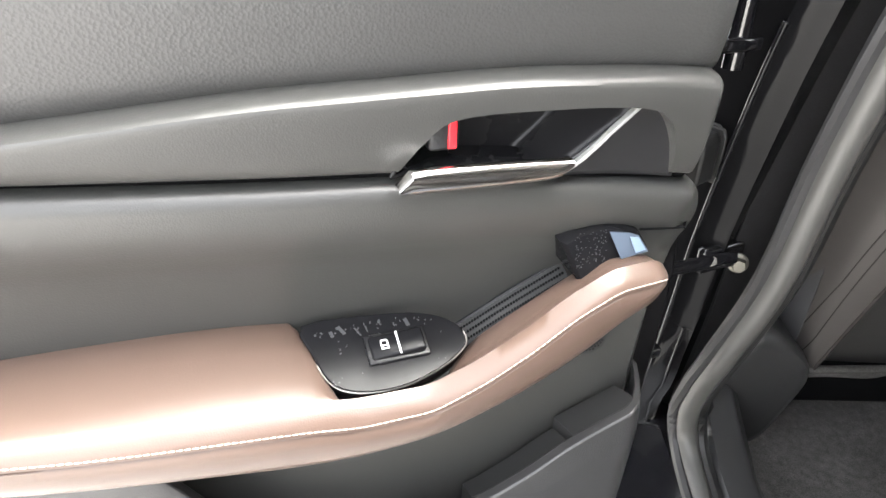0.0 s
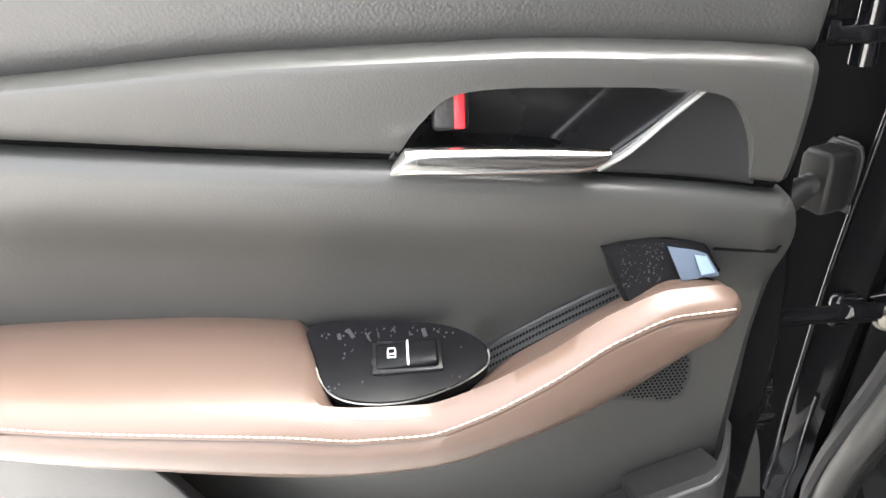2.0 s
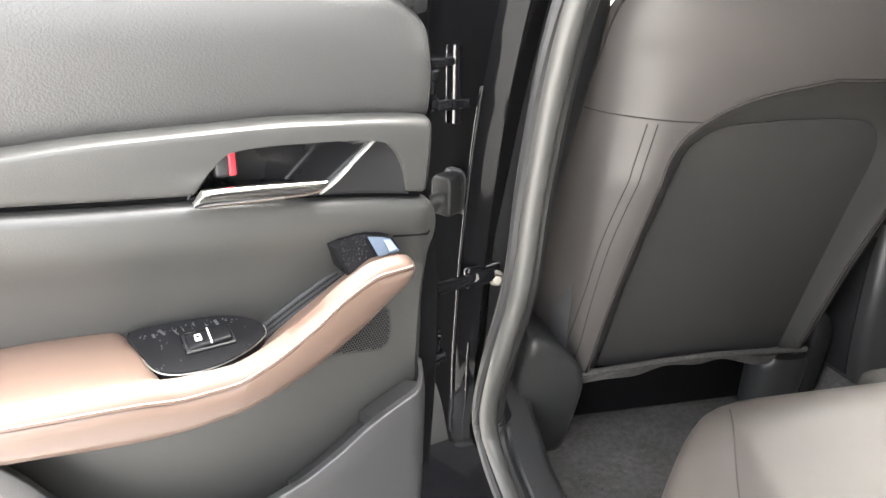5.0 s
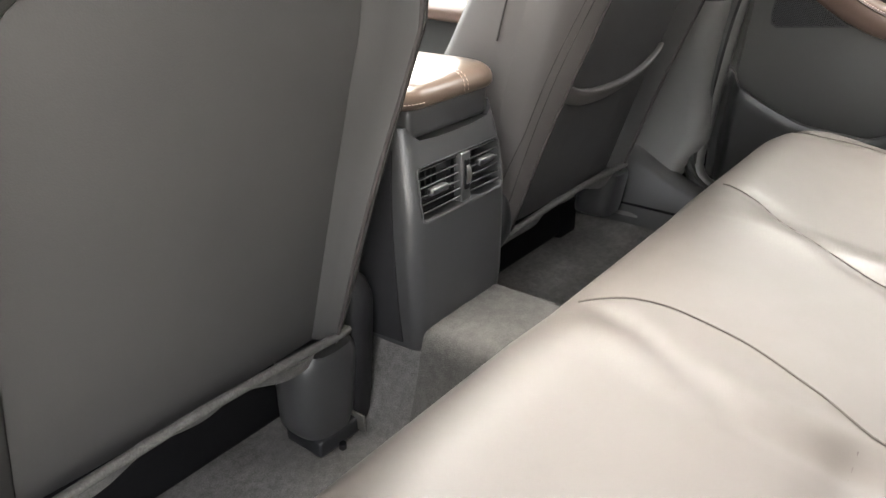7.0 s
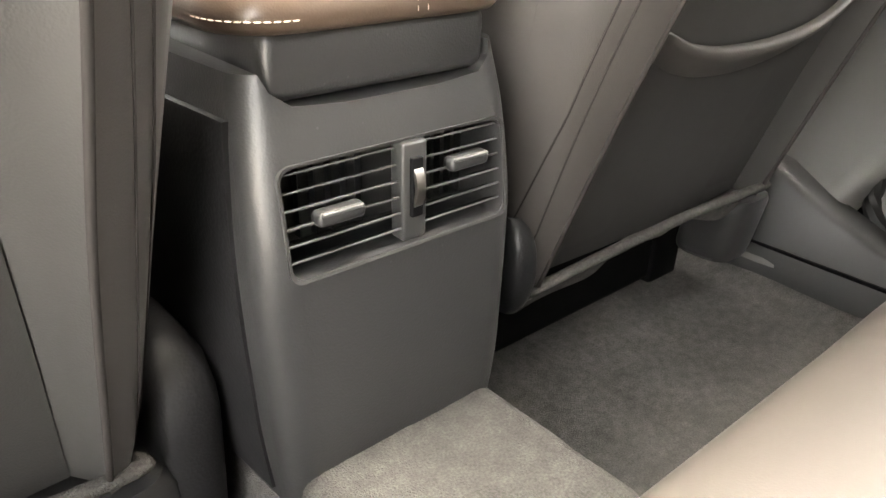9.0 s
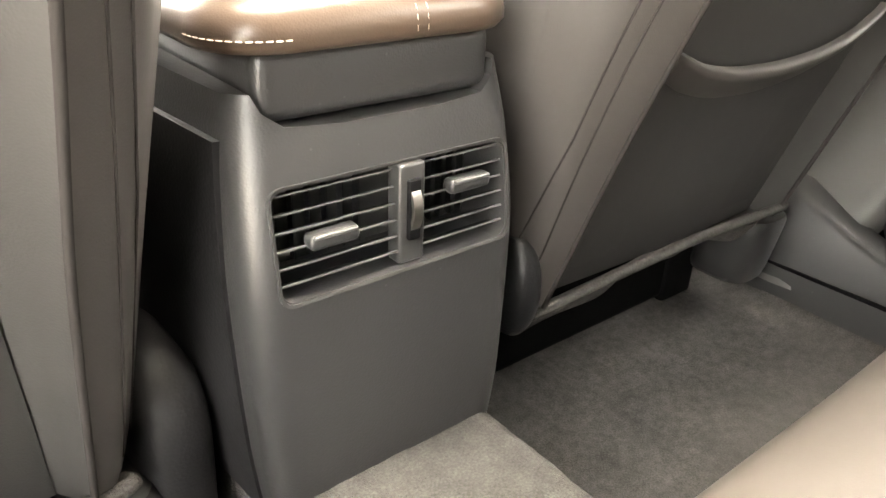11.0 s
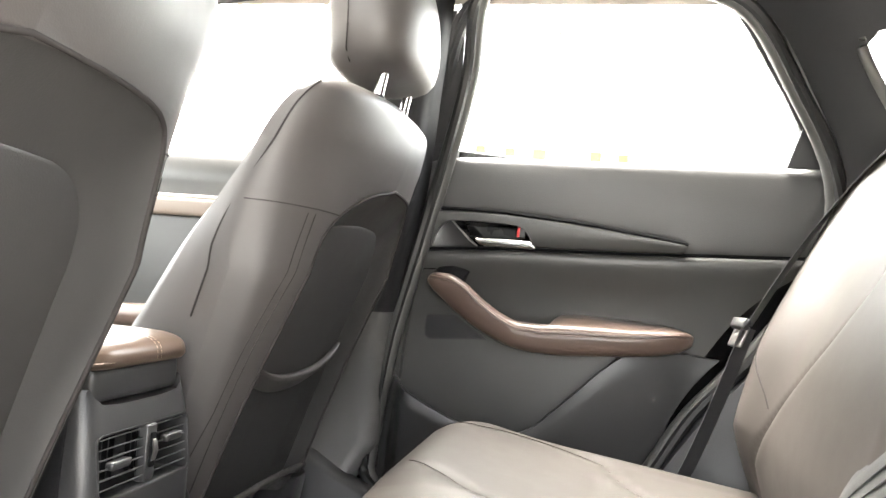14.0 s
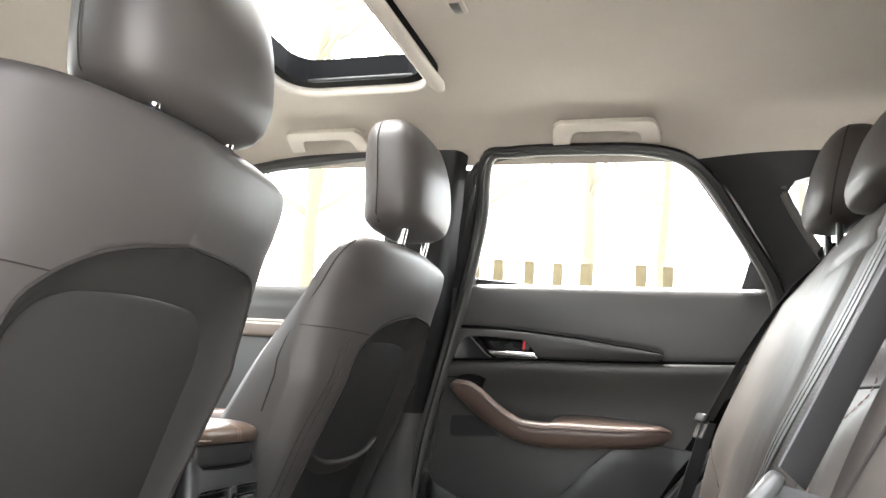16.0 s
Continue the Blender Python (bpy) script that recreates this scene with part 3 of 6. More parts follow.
    # grip cap, still in its film
    cap = [(0.130, 0.885), (0.120, 0.8885), (0.104, 0.891), (0.094, 0.891), (0.079, 0.8875), (0.070, 0.884), (0.0625, 0.871), (0.075, 0.868), (0.09, 0.867), (0.103, 0.862), (0.115, 0.853), (0.119, 0.858), (0.125, 0.874)]
    a0 = [P(u, 0.096, z) for u, z in cap]
    a1 = [P(u, 0.118 + 0.010 * (0.895 - z) / 0.03, z) for u, z in cap]
    cc = sum((Vector(p) for p in a1), Vector()) / len(a1)
    a2 = [Vector(p).lerp(cc, 0.10) + Vector((0.004, 0, 0.0)) for p in a1]
    grip = add("grip_cap", loft([a0, a1, a2]), M_BLACKPL, label="gloss black grip cap, dusty", smooth=25)
    if not open_door:
        film_colour = M_BLACKPL
    else:
        film_colour = M_FILM
    film = prism([P(0.0955, 0.1260, 0.8890), P(0.080, 0.1268, 0.8860), P(0.0725, 0.1274, 0.8830), P(0.066, 0.1325, 0.872), P(0.088, 0.1335, 0.8705)], (0.0006, 0, 0))
    add("protective_film", film, film_colour, grip, "bluish protective film" if open_door else "black grip face")
    add("film_tab", prism([P(0.0805, 0.1288, 0.8840), P(0.0735, 0.1290, 0.8825), P(0.069, 0.1330, 0.8745), P(0.077, 0.1335, 0.8735)], (0.0009, 0, 0)), M_STICKER if open_door else M_BLACKPL, grip, "pale sticker tab")
    spots = bmesh.new()
    for i in range(90):
        u, z = rnd.uniform(0.098, 0.122), rnd.uniform(0.868, 0.891)
        rbox((0.0004, rnd.uniform(0.0002, 0.0008), rnd.uniform(0.0002, 0.0008)), r=0, m=Matrix.Translation(P(u, 0.1245 + 0.010 * (0.895 - z) / 0.03 * 0.9, z)), bm=spots)
    add("dust", spots, M_DUST, grip, kind="stuff")

    # speaker grille, a small mesh field ahead of the pocket
    gr = [(0.178, 0.7615), (0.055, 0.830), (0.0525, 0.764), (0.056, 0.748), (0.066, 0.7425)]
    g0 = [P(u, 0.0815, z) for u, z in gr]
    grille = add("speaker_grille", prism(g0, (0.0055, 0, 0)), M_PLASTIC if open_door else M_DARKPL, label="grey speaker grille")
    dots = bmesh.new()
    inside = lambda u, z: all((gr[(k + 1) % 5][0] - gr[k][0]) * (z - gr[k][1]) - (gr[(k + 1) % 5][1] - gr[k][1]) * (u - gr[k][0]) > 0.0028 * math.hypot(gr[(k + 1) % 5][0] - gr[k][0], gr[(k + 1) % 5][1] - gr[k][1]) for k in range(5))
    for i in range(44):
        for j in range(30):
            u, z = 0.050 + 0.0030 * (i + 0.5 * (j % 2)), 0.742 + 0.0026 * j
            if inside(u, z):
                ring = [P(u + 0.0011 * math.cos(q), 0.0873, z + 0.0011 * math.sin(q)) for q in [2 * math.pi * k / 6 for k in range(6)]]
                dots.faces.new([dots.verts.new(p) for p in ring])
    if len(dots.faces):
        add("grille_mesh", dots, M_VOID, grille, kind="stuff")
    else:
        dots.free()

    # map pocket
    if open_door:
        RIM = [(0.030, 0.716), (0.044, 0.711), (0.10, 0.688), (0.137, 0.666), (0.178, 0.648), (0.221, 0.638), (0.272, 0.636), (0.316, 0.648), (0.352, 0.677), (0.378, 0.712), (0.405, 0.752), (0.44, 0.784), (0.50, 0.800), (0.54, 0.812), (0.60, 0.820)]
    else:
        RIM = [(0.0, 0.664), (0.035, 0.647), (0.115, 0.616), (0.17, 0.603), (0.25, 0.603), (0.29, 0.622), (0.32, 0.656), (0.36, 0.703), (0.40, 0.750), (0.44, 0.784), (0.50, 0.800), (0.54, 0.812), (0.60, 0.820)]

    def pocket(a, b):
        zz = 0.80 - 0.35 * b
        u0, u1 = curve(0.70 - 0.25 * b, FRONT) + (0.003 if open_door else -0.020 - 0.012 * b), curve(0.80 - 0.35 * b, REAR) - 0.008
        u = u0 + (u1 - u0) * a
        zt = min(curve(u, RIM), 0.80)
        z = zt + (0.45 - zt) * b
        w = curve(b, [(0, 0.132), (0.05, 0.136), (0.3, 0.133), (1, 0.118)])
        w -= 0.050 * min(1.0, max(0, (0.046 - u) / 0.032)) ** 1.5 + curve(u, [(0.36, 0.0), (0.46, 0.012), (0.55, 0.03)])
        return P(u, w, z)
    add("map_pocket", shell(pocket, 70, 14, lambda a, b: (-0.010, 0, 0.0)), M_PLASTIC, label="hard grey plastic map pocket", bevel=0.0015)
    # solid front end of the pocket, with a lower ledge behind it
    for q0, q1, fall, back, front in ((0.036, 0.092, 0.0015, 0.086, 0.131), (0.093, 0.176, 0.012, 0.088, 0.127)):
        rows = []
        for i in range(9):
            u = q0 + (q1 - q0) * i / 8
            zt = curve(u, RIM) - fall
            fw = front - 0.050 * max(0, (0.046 - u) / 0.032) ** 1.5
            rows.append([P(u, fw, zt), P(u, (fw + back) / 2, zt - 0.007), P(u, back, zt - 0.015), P(u, back, zt - 0.06), P(u, fw, zt - 0.06)])
        add("pocket_end", loft(rows), M_PLASTIC, label="solid stepped end of the map pocket", smooth=25)

    # metal door shell with rolled edges and weather seal
    def skin(a, b):
        z = 0.42 + (1.12 - 0.42) * b
        u0, u1 = curve(z, FRONT) - 0.032, curve(z, REAR) + 0.040 + 0.045 * min(1.0, max(0.0, (0.70 - z) / 0.2))
        return P(u0 + (u1 - u0) * a, 0.062, z)
    add("door_shell", shell(skin, 20, 30, lambda a, b: (-0.085, 0, 0)), M_JAMB, label="black painted door shell", bevel=0.004)
    edge = [P(curve(z, REAR) + 0.026, 0.066, z) for z in [0.46 + 0.04 * i for i in range(15)]]
    foot = [P(0.07 + 0.42 * i / 8, 0.064, 0.437) for i in range(9)]
    add("door_seal", tube(spline(foot + edge, 3), 0.007, n=8), M_RUBBERD, label="black rubber door seal")
    add("seal_clip", rbox((0.012, 0.018, 0.03), r=0.003, m=Matrix.Translation(P(curve(0.64, REAR) + 0.004, 0.066, 0.64))), M_DARKPL)
    # window frame, glass and corner cover
    drop = lambda u: 0.0787 * u - 0.025
    OUT = [(0.025, 1.105), (0.043, 1.236), (0.061, 1.327), (0.091, 1.389), (0.148, 1.406), (0.215, 1.41), (0.365, 1.41), (0.496, 1.403), (0.539, 1.385), (0.573, 1.356), (0.644, 1.282), (0.72, 1.19), (0.76, 1.105)]
    lean = lambda z: 0.086 + 0.45 * max(0.0, z - 1.12)
    frame_path = [P(X(u), lean(z) - 0.005 - (0.0 if open_door else 0.012), z + drop(u)) for u, z in OUT]
    add("window_frame", tube(spline(frame_path, 4), 0.016 if open_door else [0.009 if p.z > 1.375 else 0.017 for p in spline(frame_path, 4)], n=10, flat=0.8), M_RUBBERD, label="black window frame")
    inner = [P(X(u), lean(z) + 0.006 - (0.0 if open_door else 0.010), z + drop(u)) for u, z in [(0.038, 1.109), (0.056, 1.242), (0.073, 1.335), (0.099, 1.385), (0.147, 1.402), (0.211, 1.406), (0.363, 1.406), (0.493, 1.398), (0.537, 1.369), (0.598, 1.296), (0.658, 1.219), (0.711, 1.13)]]
    add("glass_run", tube(spline(inner, 4), 0.010, n=8), M_RUBBERD, label="black rubber glass run")
    pane = [P(X(u), lean(z) - 0.014 - (0.0 if open_door else 0.010), z + drop(u)) for u, z in [(0.035, 1.08), (0.06, 1.30), (0.09, 1.385), (0.20, 1.405), (0.48, 1.40), (0.55, 1.34), (0.64, 1.22), (0.68, 1.08)]]
    gl = loft([pane, [p + Vector((-0.004, 0, 0)) for p in pane]])
    g = add("window_pane", gl, M_GLASS, label="clear door window", smooth=0)
    g.visible_shadow = False
    add("corner_cover", prism([P(0.655, 0.105, 1.125 + drop(0.655)), P(0.674, 0.118, 1.220 + drop(0.674)), P(0.745, 0.108, 1.125 + drop(0.745))], (0.012, 0, 0)), M_DARKPL, label="dark triangular corner cover", bevel=0.002)
    joint = [P(u, main_w(u, curve(u, MIDLOW) - 0.004) - 0.012, curve(u, MIDLOW) + 0.0005) for u in [0.03 + 0.70 * i / 40 for i in range(41)]]
    add("joint_gap", tube(joint, 0.0035, n=6), M_VOID, label="dark joint under the trim panel")
    if not open_door:
        # far door only: a black strip laid along the crease as its shade
        crease = [P(u, 0.122, curve(u, CREASE) + 0.001) for u in [0.03 + 0.482 * i / 30 for i in range(31)]]
        add("crease_gap", tube(crease, 0.0045, n=8, flat=0.7), M_VOID, label="black strip painting the shade in the crease above the trim panel")
    return d, add


def hinge_things(d, add):
    """Hinge leaves and bolts on the open door's front edge."""
    for z, n, k in ((0.995, "upper_hinge", 1.0), (0.690, "lower_hinge", 0.62)):
        b = rbox((0.030, 0.036, 0.030), r=0.005, m=Matrix.Translation(P(-0.010, 0.030, z + 0.010)))
        rbox((0.024, 0.060 * k, 0.010), r=0.003, m=Matrix.Translation(P(-0.030 * k, 0.032, z + 0.030 * k)), bm=b)
        rbox((0.024, 0.070 * k, 0.012), r=0.003, m=Matrix.Translation(P(-0.034 * k, 0.034, z - 0.014 * k)), bm=b)
        tube([P(-0.052 * k, 0.036, z - 0.034 * k), P(-0.052 * k, 0.036, z + 0.046 * k)], 0.009 * k, n=12, bm=b)
        h = add(n, b, M_SILL, label="black painted door hinge")
        for dz in (-0.011, 0.018):
            add("hinge_bolt", disc(P(-0.021, 0.045, z + dz), (0.6, 0.8, 0), 0.007, 0.006, n=6), M_PAINT, h)


TH = 70.86
HX, HY = -0.8216, -0.0657
left_door, ladd = rear_door(-1, pose(HX, HY, 0, 0, 0, -TH), "open rear car door, grey soft panels and brown leather armrest", True)
hinge_things(left_door, ladd)
right_door, _ = rear_door(1, Matrix.Translation((-HX, HY, 0.955)) @ pose(0, 0, 0, 4.5) @ Matrix.Translation((0, 0, -0.93)), "closed rear car door, grey soft panels and brown armrest", False)


# ---- setting: ground, floor, ceiling, walls ----
ground = part("ground", grid(lambda a, b: Vector((-400 + 800 * a, -400 + 800 * b, 0)), 8, 8), M_GROUND, smooth=0)
tagged(ground, "pale bright paving round the car", "ground", "", "structure")


# carpet: two wells and the raised tunnel between them
def carpet(a, b):
    x = -0.66 + 1.32 * a
    y = 1.2 - 2.2 * b
    z = curve(abs(x), [(0.0, 0.520), (0.060, 0.520), (0.070, 0.514), (0.085, 0.46), (0.105, 0.395), (0.13, 0.385), (0.56, 0.385), (0.60, 0.40), (0.63, 0.43), (0.66, 0.44)])
    z += 0.004 * noise.noise(Vector((x * 9, y * 9, 0))) + 0.08 * max(0, (y - 0.75) / 0.4) ** 2
    return Vector((x, y, z))


floor_ob = part("floor", shell(carpet, 110, 60, lambda a, b: (0, 0, -0.02)), M_CARPET, smooth=60)
tagged(floor_ob, "black needle-felt carpet over the footwells", "floor", "", "structure")


def tunnel_top(a, b):
    x, y = -0.112 + 0.224 * a, -0.004 - 0.45 * b
    top = curve(abs(x), [(0.0, 0.527), (0.062, 0.527), (0.074, 0.520), (0.090, 0.462), (0.112, 0.398)])
    return Vector((x, y, top + 0.0015 * noise.noise(Vector((x * 60, y * 60, 2)))))


tun = part("tunnel_mat", shell(tunnel_top, 50, 50, lambda a, b: (0, 0, -0.012)), M_CARPETG, smooth=60)
tagged(tun, "grey felt mat over the centre tunnel", "floor mat")


# headliner with the sunroof opening
def roof_z(x, y):
    return 1.464 - 0.010 * abs(x / 0.5) ** 2.2 - 0.060 * max(0, (abs(x) - 0.46) / 0.16) ** 2 - 0.05 * max(0, (-y - 0.65) / 0.6) ** 2 - 0.09 * max(0, (y - 0.30) / 0.5) ** 2


def roof(a, b):
    x, y = -0.626 + 1.252 * a, 0.85 - 2.05 * b
    return Vector((x, y, roof_z(x, y)))


ceil = part("ceiling", shell(roof, 60, 80, lambda a, b: (0, 0, 0.035)), M_HEAD, smooth=60)
tagged(ceil, "cream fabric headliner", "ceiling", "", "structure")


def round_rect(x0, x1, y0, y1, r, n=6):
    out = []
    for cx, cy, q in ((x1 - r, y1 - r, 0), (x0 + r, y1 - r, 90), (x0 + r, y0 + r, 180), (x1 - r, y0 + r, 270)):
        out += [(cx + r * math.cos(radians(q + 90 * k / n)), cy + r * math.sin(radians(q + 90 * k / n))) for k in range(n + 1)]
    return out


SUNROOF = (-0.285, 0.285, -0.165, 0.135)
cut(ceil, prism([Vector((x, y, 1.3)) for x, y in round_rect(*SUNROOF, 0.06)], (0, 0, 0.4)))
sunroof = thing("sunroof", "open-shaded glass sunroof in a black frame", "sunroof", (0, 0, 1.44))
rr = round_rect(-0.285, 0.285, -0.165, 0.135, 0.06)
b = loft([[Vector((x, y, z)) for x, y in pts] for pts, z in ((rr, -0.014), (rr, 0.004))], caps=False)
part("inner_lip", b, M_CREAMPL, sunroof, "pale inner lip", solid=0.004)
o, i_ = round_rect(-0.30, 0.30, -0.18, 0.15, 0.06), round_rect(-0.270, 0.270, -0.15, 0.12, 0.05)
b = loft([[Vector((x, y, z)) for x, y in pts] for pts, z in ((o, 0.006), (i_, 0.010), (i_, 0.0582), (o, 0.0582), (o, 0.006))], caps=False)
part("frame", b, M_VOID, sunroof, "black sunroof frame", smooth=0)
b = loft([[Vector((x, y, z)) for x, y in round_rect(-0.30, 0.30, -0.18, 0.15, 0.06)] for z in (0.058, 0.062)])
g = part("glass_pane", b, M_GLASS, sunroof, "clear sunroof glass", smooth=0)
g.visible_shadow = False
part("shade_bar", tube([(-0.27, -0.172, -0.006), (0, -0.172, -0.004), (0.27, -0.172, -0.006), (0.295, -0.172, -0.008)], [0.016, 0.016, 0.016, 0.009], n=12, flat=0.55), M_CREAMPL, sunroof, "cream sunshade bar")
part("rail", rbox((0.008, 0.24, 0.006), (0.267, -0.015, 0.013), r=0.002), M_DARKPL, sunroof)

# small roof fittings
for x, y, sx, sy in ((0.045, -0.275, 0.035, 0.016),):
    f_ = thing("roof_slot", "small recessed grey roof fitting", "roof fitting", (x, y, roof_z(x, y) - 0.002))
    part("bezel", rbox((sx * 1.3, sy * 1.7, 0.006), r=0.003), M_CREAMPL, f_)
    part("grille", rbox((sx, sy, 0.004), (0, 0, -0.003), r=0.001), M_STEEL, f_)


def grab_handle(y0, y1, x_top, x_low):
    """Flat bow folded up against the curve of the headliner."""
    yc, L = (y0 + y1) / 2, abs(y1 - y0) / 2
    base = Vector(((x_top + x_low) / 2, yc, 1.430))
    h = thing("grab_handle", "cream plastic roof grab handle folded against the headliner", "grab handle", base, "roof grab handles")

    def on(k, v, off):
        x, y = x_low + (x_top - x_low) * v, yc + L * k
        slope = (roof_z(x + 0.002, y) - roof_z(x - 0.002, y)) / 0.004
        return Vector((x, y, roof_z(x, y))) + Vector((slope, 0, -1)).normalized() * off - base

    bow = [(-1, 0), (-0.985, 0.35), (-0.955, 0.68), (-0.90, 0.88), (-0.82, 0.98), (-0.72, 1), (0.72, 1), (0.82, 0.98), (0.90, 0.88), (0.955, 0.68), (0.985, 0.35), (1, 0),
           (0.66, 0.02), (0.63, 0.30), (0.58, 0.46), (0.49, 0.54), (-0.49, 0.54), (-0.58, 0.46), (-0.63, 0.30), (-0.66, 0.02)]
    lift = on(0, 0.5, 0.012) - on(0, 0.5, 0.024)
    part("grip", prism([on(k, v, 0.024) for k, v in bow], lift), M_CREAMPL, h, bevel=0.002, smooth=50)
    for q in (-1, 1):
        foot = [(q * 0.96, 0.06), (q * 0.94, 0.45), (q * 0.68, 0.45), (q * 0.70, 0.06)]
        part("foot", loft([[on(k, v, off) for k, v in foot] for off in (-0.002, 0.014)]), M_CREAMPL, h, smooth=30)
    hook = [(-0.48, 0.28), (-0.48, 0.50), (-0.42, 0.50), (-0.42, 0.28)]
    part("coat_hook", loft([[on(k, v, off) for k, v in hook] for off in (-0.002, 0.012)]), M_CREAMPL, h, bevel=0.001, smooth=30)
    return h


grab_handle(-0.347, -0.570, 0.497, 0.568)
grab_handle(0.282, 0.078, 0.497, 0.568)

# right side: dark pillar post between the doors, above the belt
def post_(a, b):
    z = 1.06 + 0.315 * b
    return Vector((curve(z, [(1.06, 0.735), (1.2, 0.69), (1.40, 0.625)]), 0.05 - 0.19 * a - 0.02 * b, z))


post_ob = part("wall_right", shell(post_, 8, 10, lambda a, b: (0.03, 0, 0)), M_DARKPL, smooth=50)
tagged(post_ob, "dark pillar post between the door windows", "pillar", "", "structure")


def pillar_b(side):
    """B-pillar trim with its seal; light and shade are put into the covers' colours."""
    s = side
    p = thing("pillar_trim", "grey plastic centre pillar trim", "pillar trim", (0, 0, 0.40), "centre pillar trims")
    rows = []
    for i in range(21):
        z = 0.42 + 0.98 * i / 20
        yb = curve(z, [(0.42, 0.02), (0.50, -0.01), (0.55, -0.045), (0.62, -0.062), (0.78, -0.085), (0.93, -0.112), (1.05, -0.135), (1.2, -0.15), (1.40, -0.165)]) + (curve(z, [(0.55, 0.0), (0.70, 0.030), (1.1, 0.034), (1.4, 0.02)]) if s > 0 else curve(z, [(0.50, 0.0), (0.62, 0.045), (1.1, 0.045), (1.4, 0.02)]))
        yf = curve(z, [(0.42, 0.30), (0.50, 0.20), (0.6, 0.14), (0.8, 0.10), (1.05, 0.06), (1.40, 0.03)])
        x = curve(z, [(0.42, 0.60), (0.50, 0.64), (0.60, 0.668), (0.70, 0.655), (0.80, 0.632), (0.95, 0.604), (1.05, 0.590), (1.2, 0.578), (1.40, 0.555)])
        xo = curve(z, [(0.42, 0.66), (0.50, 0.68), (0.60, 0.697), (0.92, 0.698), (1.08, 0.686), (1.25, 0.642), (1.40, 0.602)])
        ring = [(xo, yb), (xo - 0.004, yb + 0.001), ((x + xo) / 2, yb + 0.004), (x + 0.010, yb + 0.010), (x + 0.002, yb + 0.020), (x, yb + 0.04), (x, (yb + yf) / 2), (x, yf - 0.03), (x + 0.006, yf - 0.008), (xo, yf)]
        rows.append([Vector((s * px, py, z - 0.40)) for px, py in ring])
    # far lower cover paled as if lit, near and upper covers blackened as shade
    part("cover", loft(rows[:9], closed=True), M_PILLAR if s > 0 else M_SIDEPL, p, smooth=60)
    part("upper_cover", loft(rows[8:], closed=True), M_SIDEPL, p, "darker upper pillar cover", smooth=60)
    return p


pillar_b(1)
pillar_b(-1)

# door seals round both rear openings
SEAL = [(0.600, -0.215, 1.385), (0.645, -0.205, 1.25), (0.690, -0.165, 1.08), (0.702, -0.125, 0.92), (0.705, -0.090, 0.78), (0.705, -0.070, 0.67), (0.700, -0.047, 0.595), (0.694, -0.030, 0.54), (0.688, -0.036, 0.50), (0.684, -0.075, 0.476), (0.682, -0.16, 0.466), (0.682, -0.30, 0.464), (0.684, -0.42, 0.475), (0.69, -0.52, 0.55), (0.70, -0.60, 0.68), (0.70, -0.70, 0.80), (0.69, -0.79, 0.95), (0.67, -0.80, 1.10), (0.635, -0.72, 1.25), (0.60, -0.64, 1.36), (0.588, -0.55, 1.395), (0.585, -0.40, 1.402), (0.588, -0.28, 1.400)]
for s in (1, -1):
    pth = spline([(s * x, y + (curve(z, [(0.54, 0.0), (0.70, 0.030), (1.10, 0.034), (1.38, 0.02)]) if s > 0 and y > -0.3 else 0.0), z) for x, y, z in (SEAL if s > 0 else [(x - (curve(z, [(0.54, 0.0), (0.67, 0.010), (0.80, 0.022), (1.10, 0.022), (1.385, 0.010)]) if y > -0.3 else 0.0), y - (curve(z, [(0.60, 0.0), (0.78, 0.018), (0.95, 0.004), (1.1, 0.0)]) if y > -0.3 else 0.0), z) for x, y, z in SEAL])], 5, closed=True)
    lobe = [Vector((p.x - s * 0.016, p.y + (0.007 if p.y > -0.3 else -0.007), p.z)) for p in pth]
    sl = part("door_seal", tube(pth, 0.013, n=10, closed=True, flat=1.0), M_RUBBER, smooth=60)
    tagged(sl, "grey rubber weather seal round the door opening", "door seal", "weather seals")
    lipp = [Vector((p.x + s * 0.014, p.y + (0.004 if p.y > -0.3 else -0.004), p.z)) for p in pth]
    part("inner_lobe", tube(lobe, 0.010, n=8, closed=True), M_RUBBERB, sl)
    part("sealing_lip", tube(lipp, 0.007, n=8, closed=True), M_RUBBERD, sl)

# sills
for s in (1, -1):
    rows = []
    for i in range(25):
        y = 1.0 - 1.6 * i / 24
        h = curve(y, [(-0.6, 0.50), (-0.35, 0.475), (-0.1, 0.478), (-0.02, 0.50), (0.06, 0.54), (0.2, 0.56), (1.0, 0.45)])
        rows.append([Vector((s * px, y, pz)) for px, pz in ((0.590, 0.385), (0.602, 0.40), (0.610, h - 0.012), (0.622, h), (0.655, h), (0.670, h - 0.02), (0.68, 0.36), (0.59, 0.34))])
    sill = part("trim", loft(rows), M_PLASTIC, smooth=50)
    tagged(sill, "grey plastic scuff trim along the door sill", "sill trim", "", "structure")
    rows = [[Vector((s * px, y, pz)) for px, pz in ((0.66, 0.455), (0.695, 0.452), (0.715, 0.43), (0.775, 0.415), (0.80, 0.39), (0.80, 0.20), (0.66, 0.20))] for y in (1.0, 0.3, -0.1, -0.6)]
    sk = part("wall_left" if s < 0 else "wall_right", loft(rows), M_SILL, smooth=40)
    tagged(sk, "gloss black painted rocker panel under the door", "rocker panel", "", "structure")
    groove = part("baseboard", rbox((0.006, 0.40, 0.005), (s * 0.6075, -0.02, 0.443), r=0.001), M_VOID)
    tagged(groove, "dark joint line in the sill trim", "joint line", "", "structure")

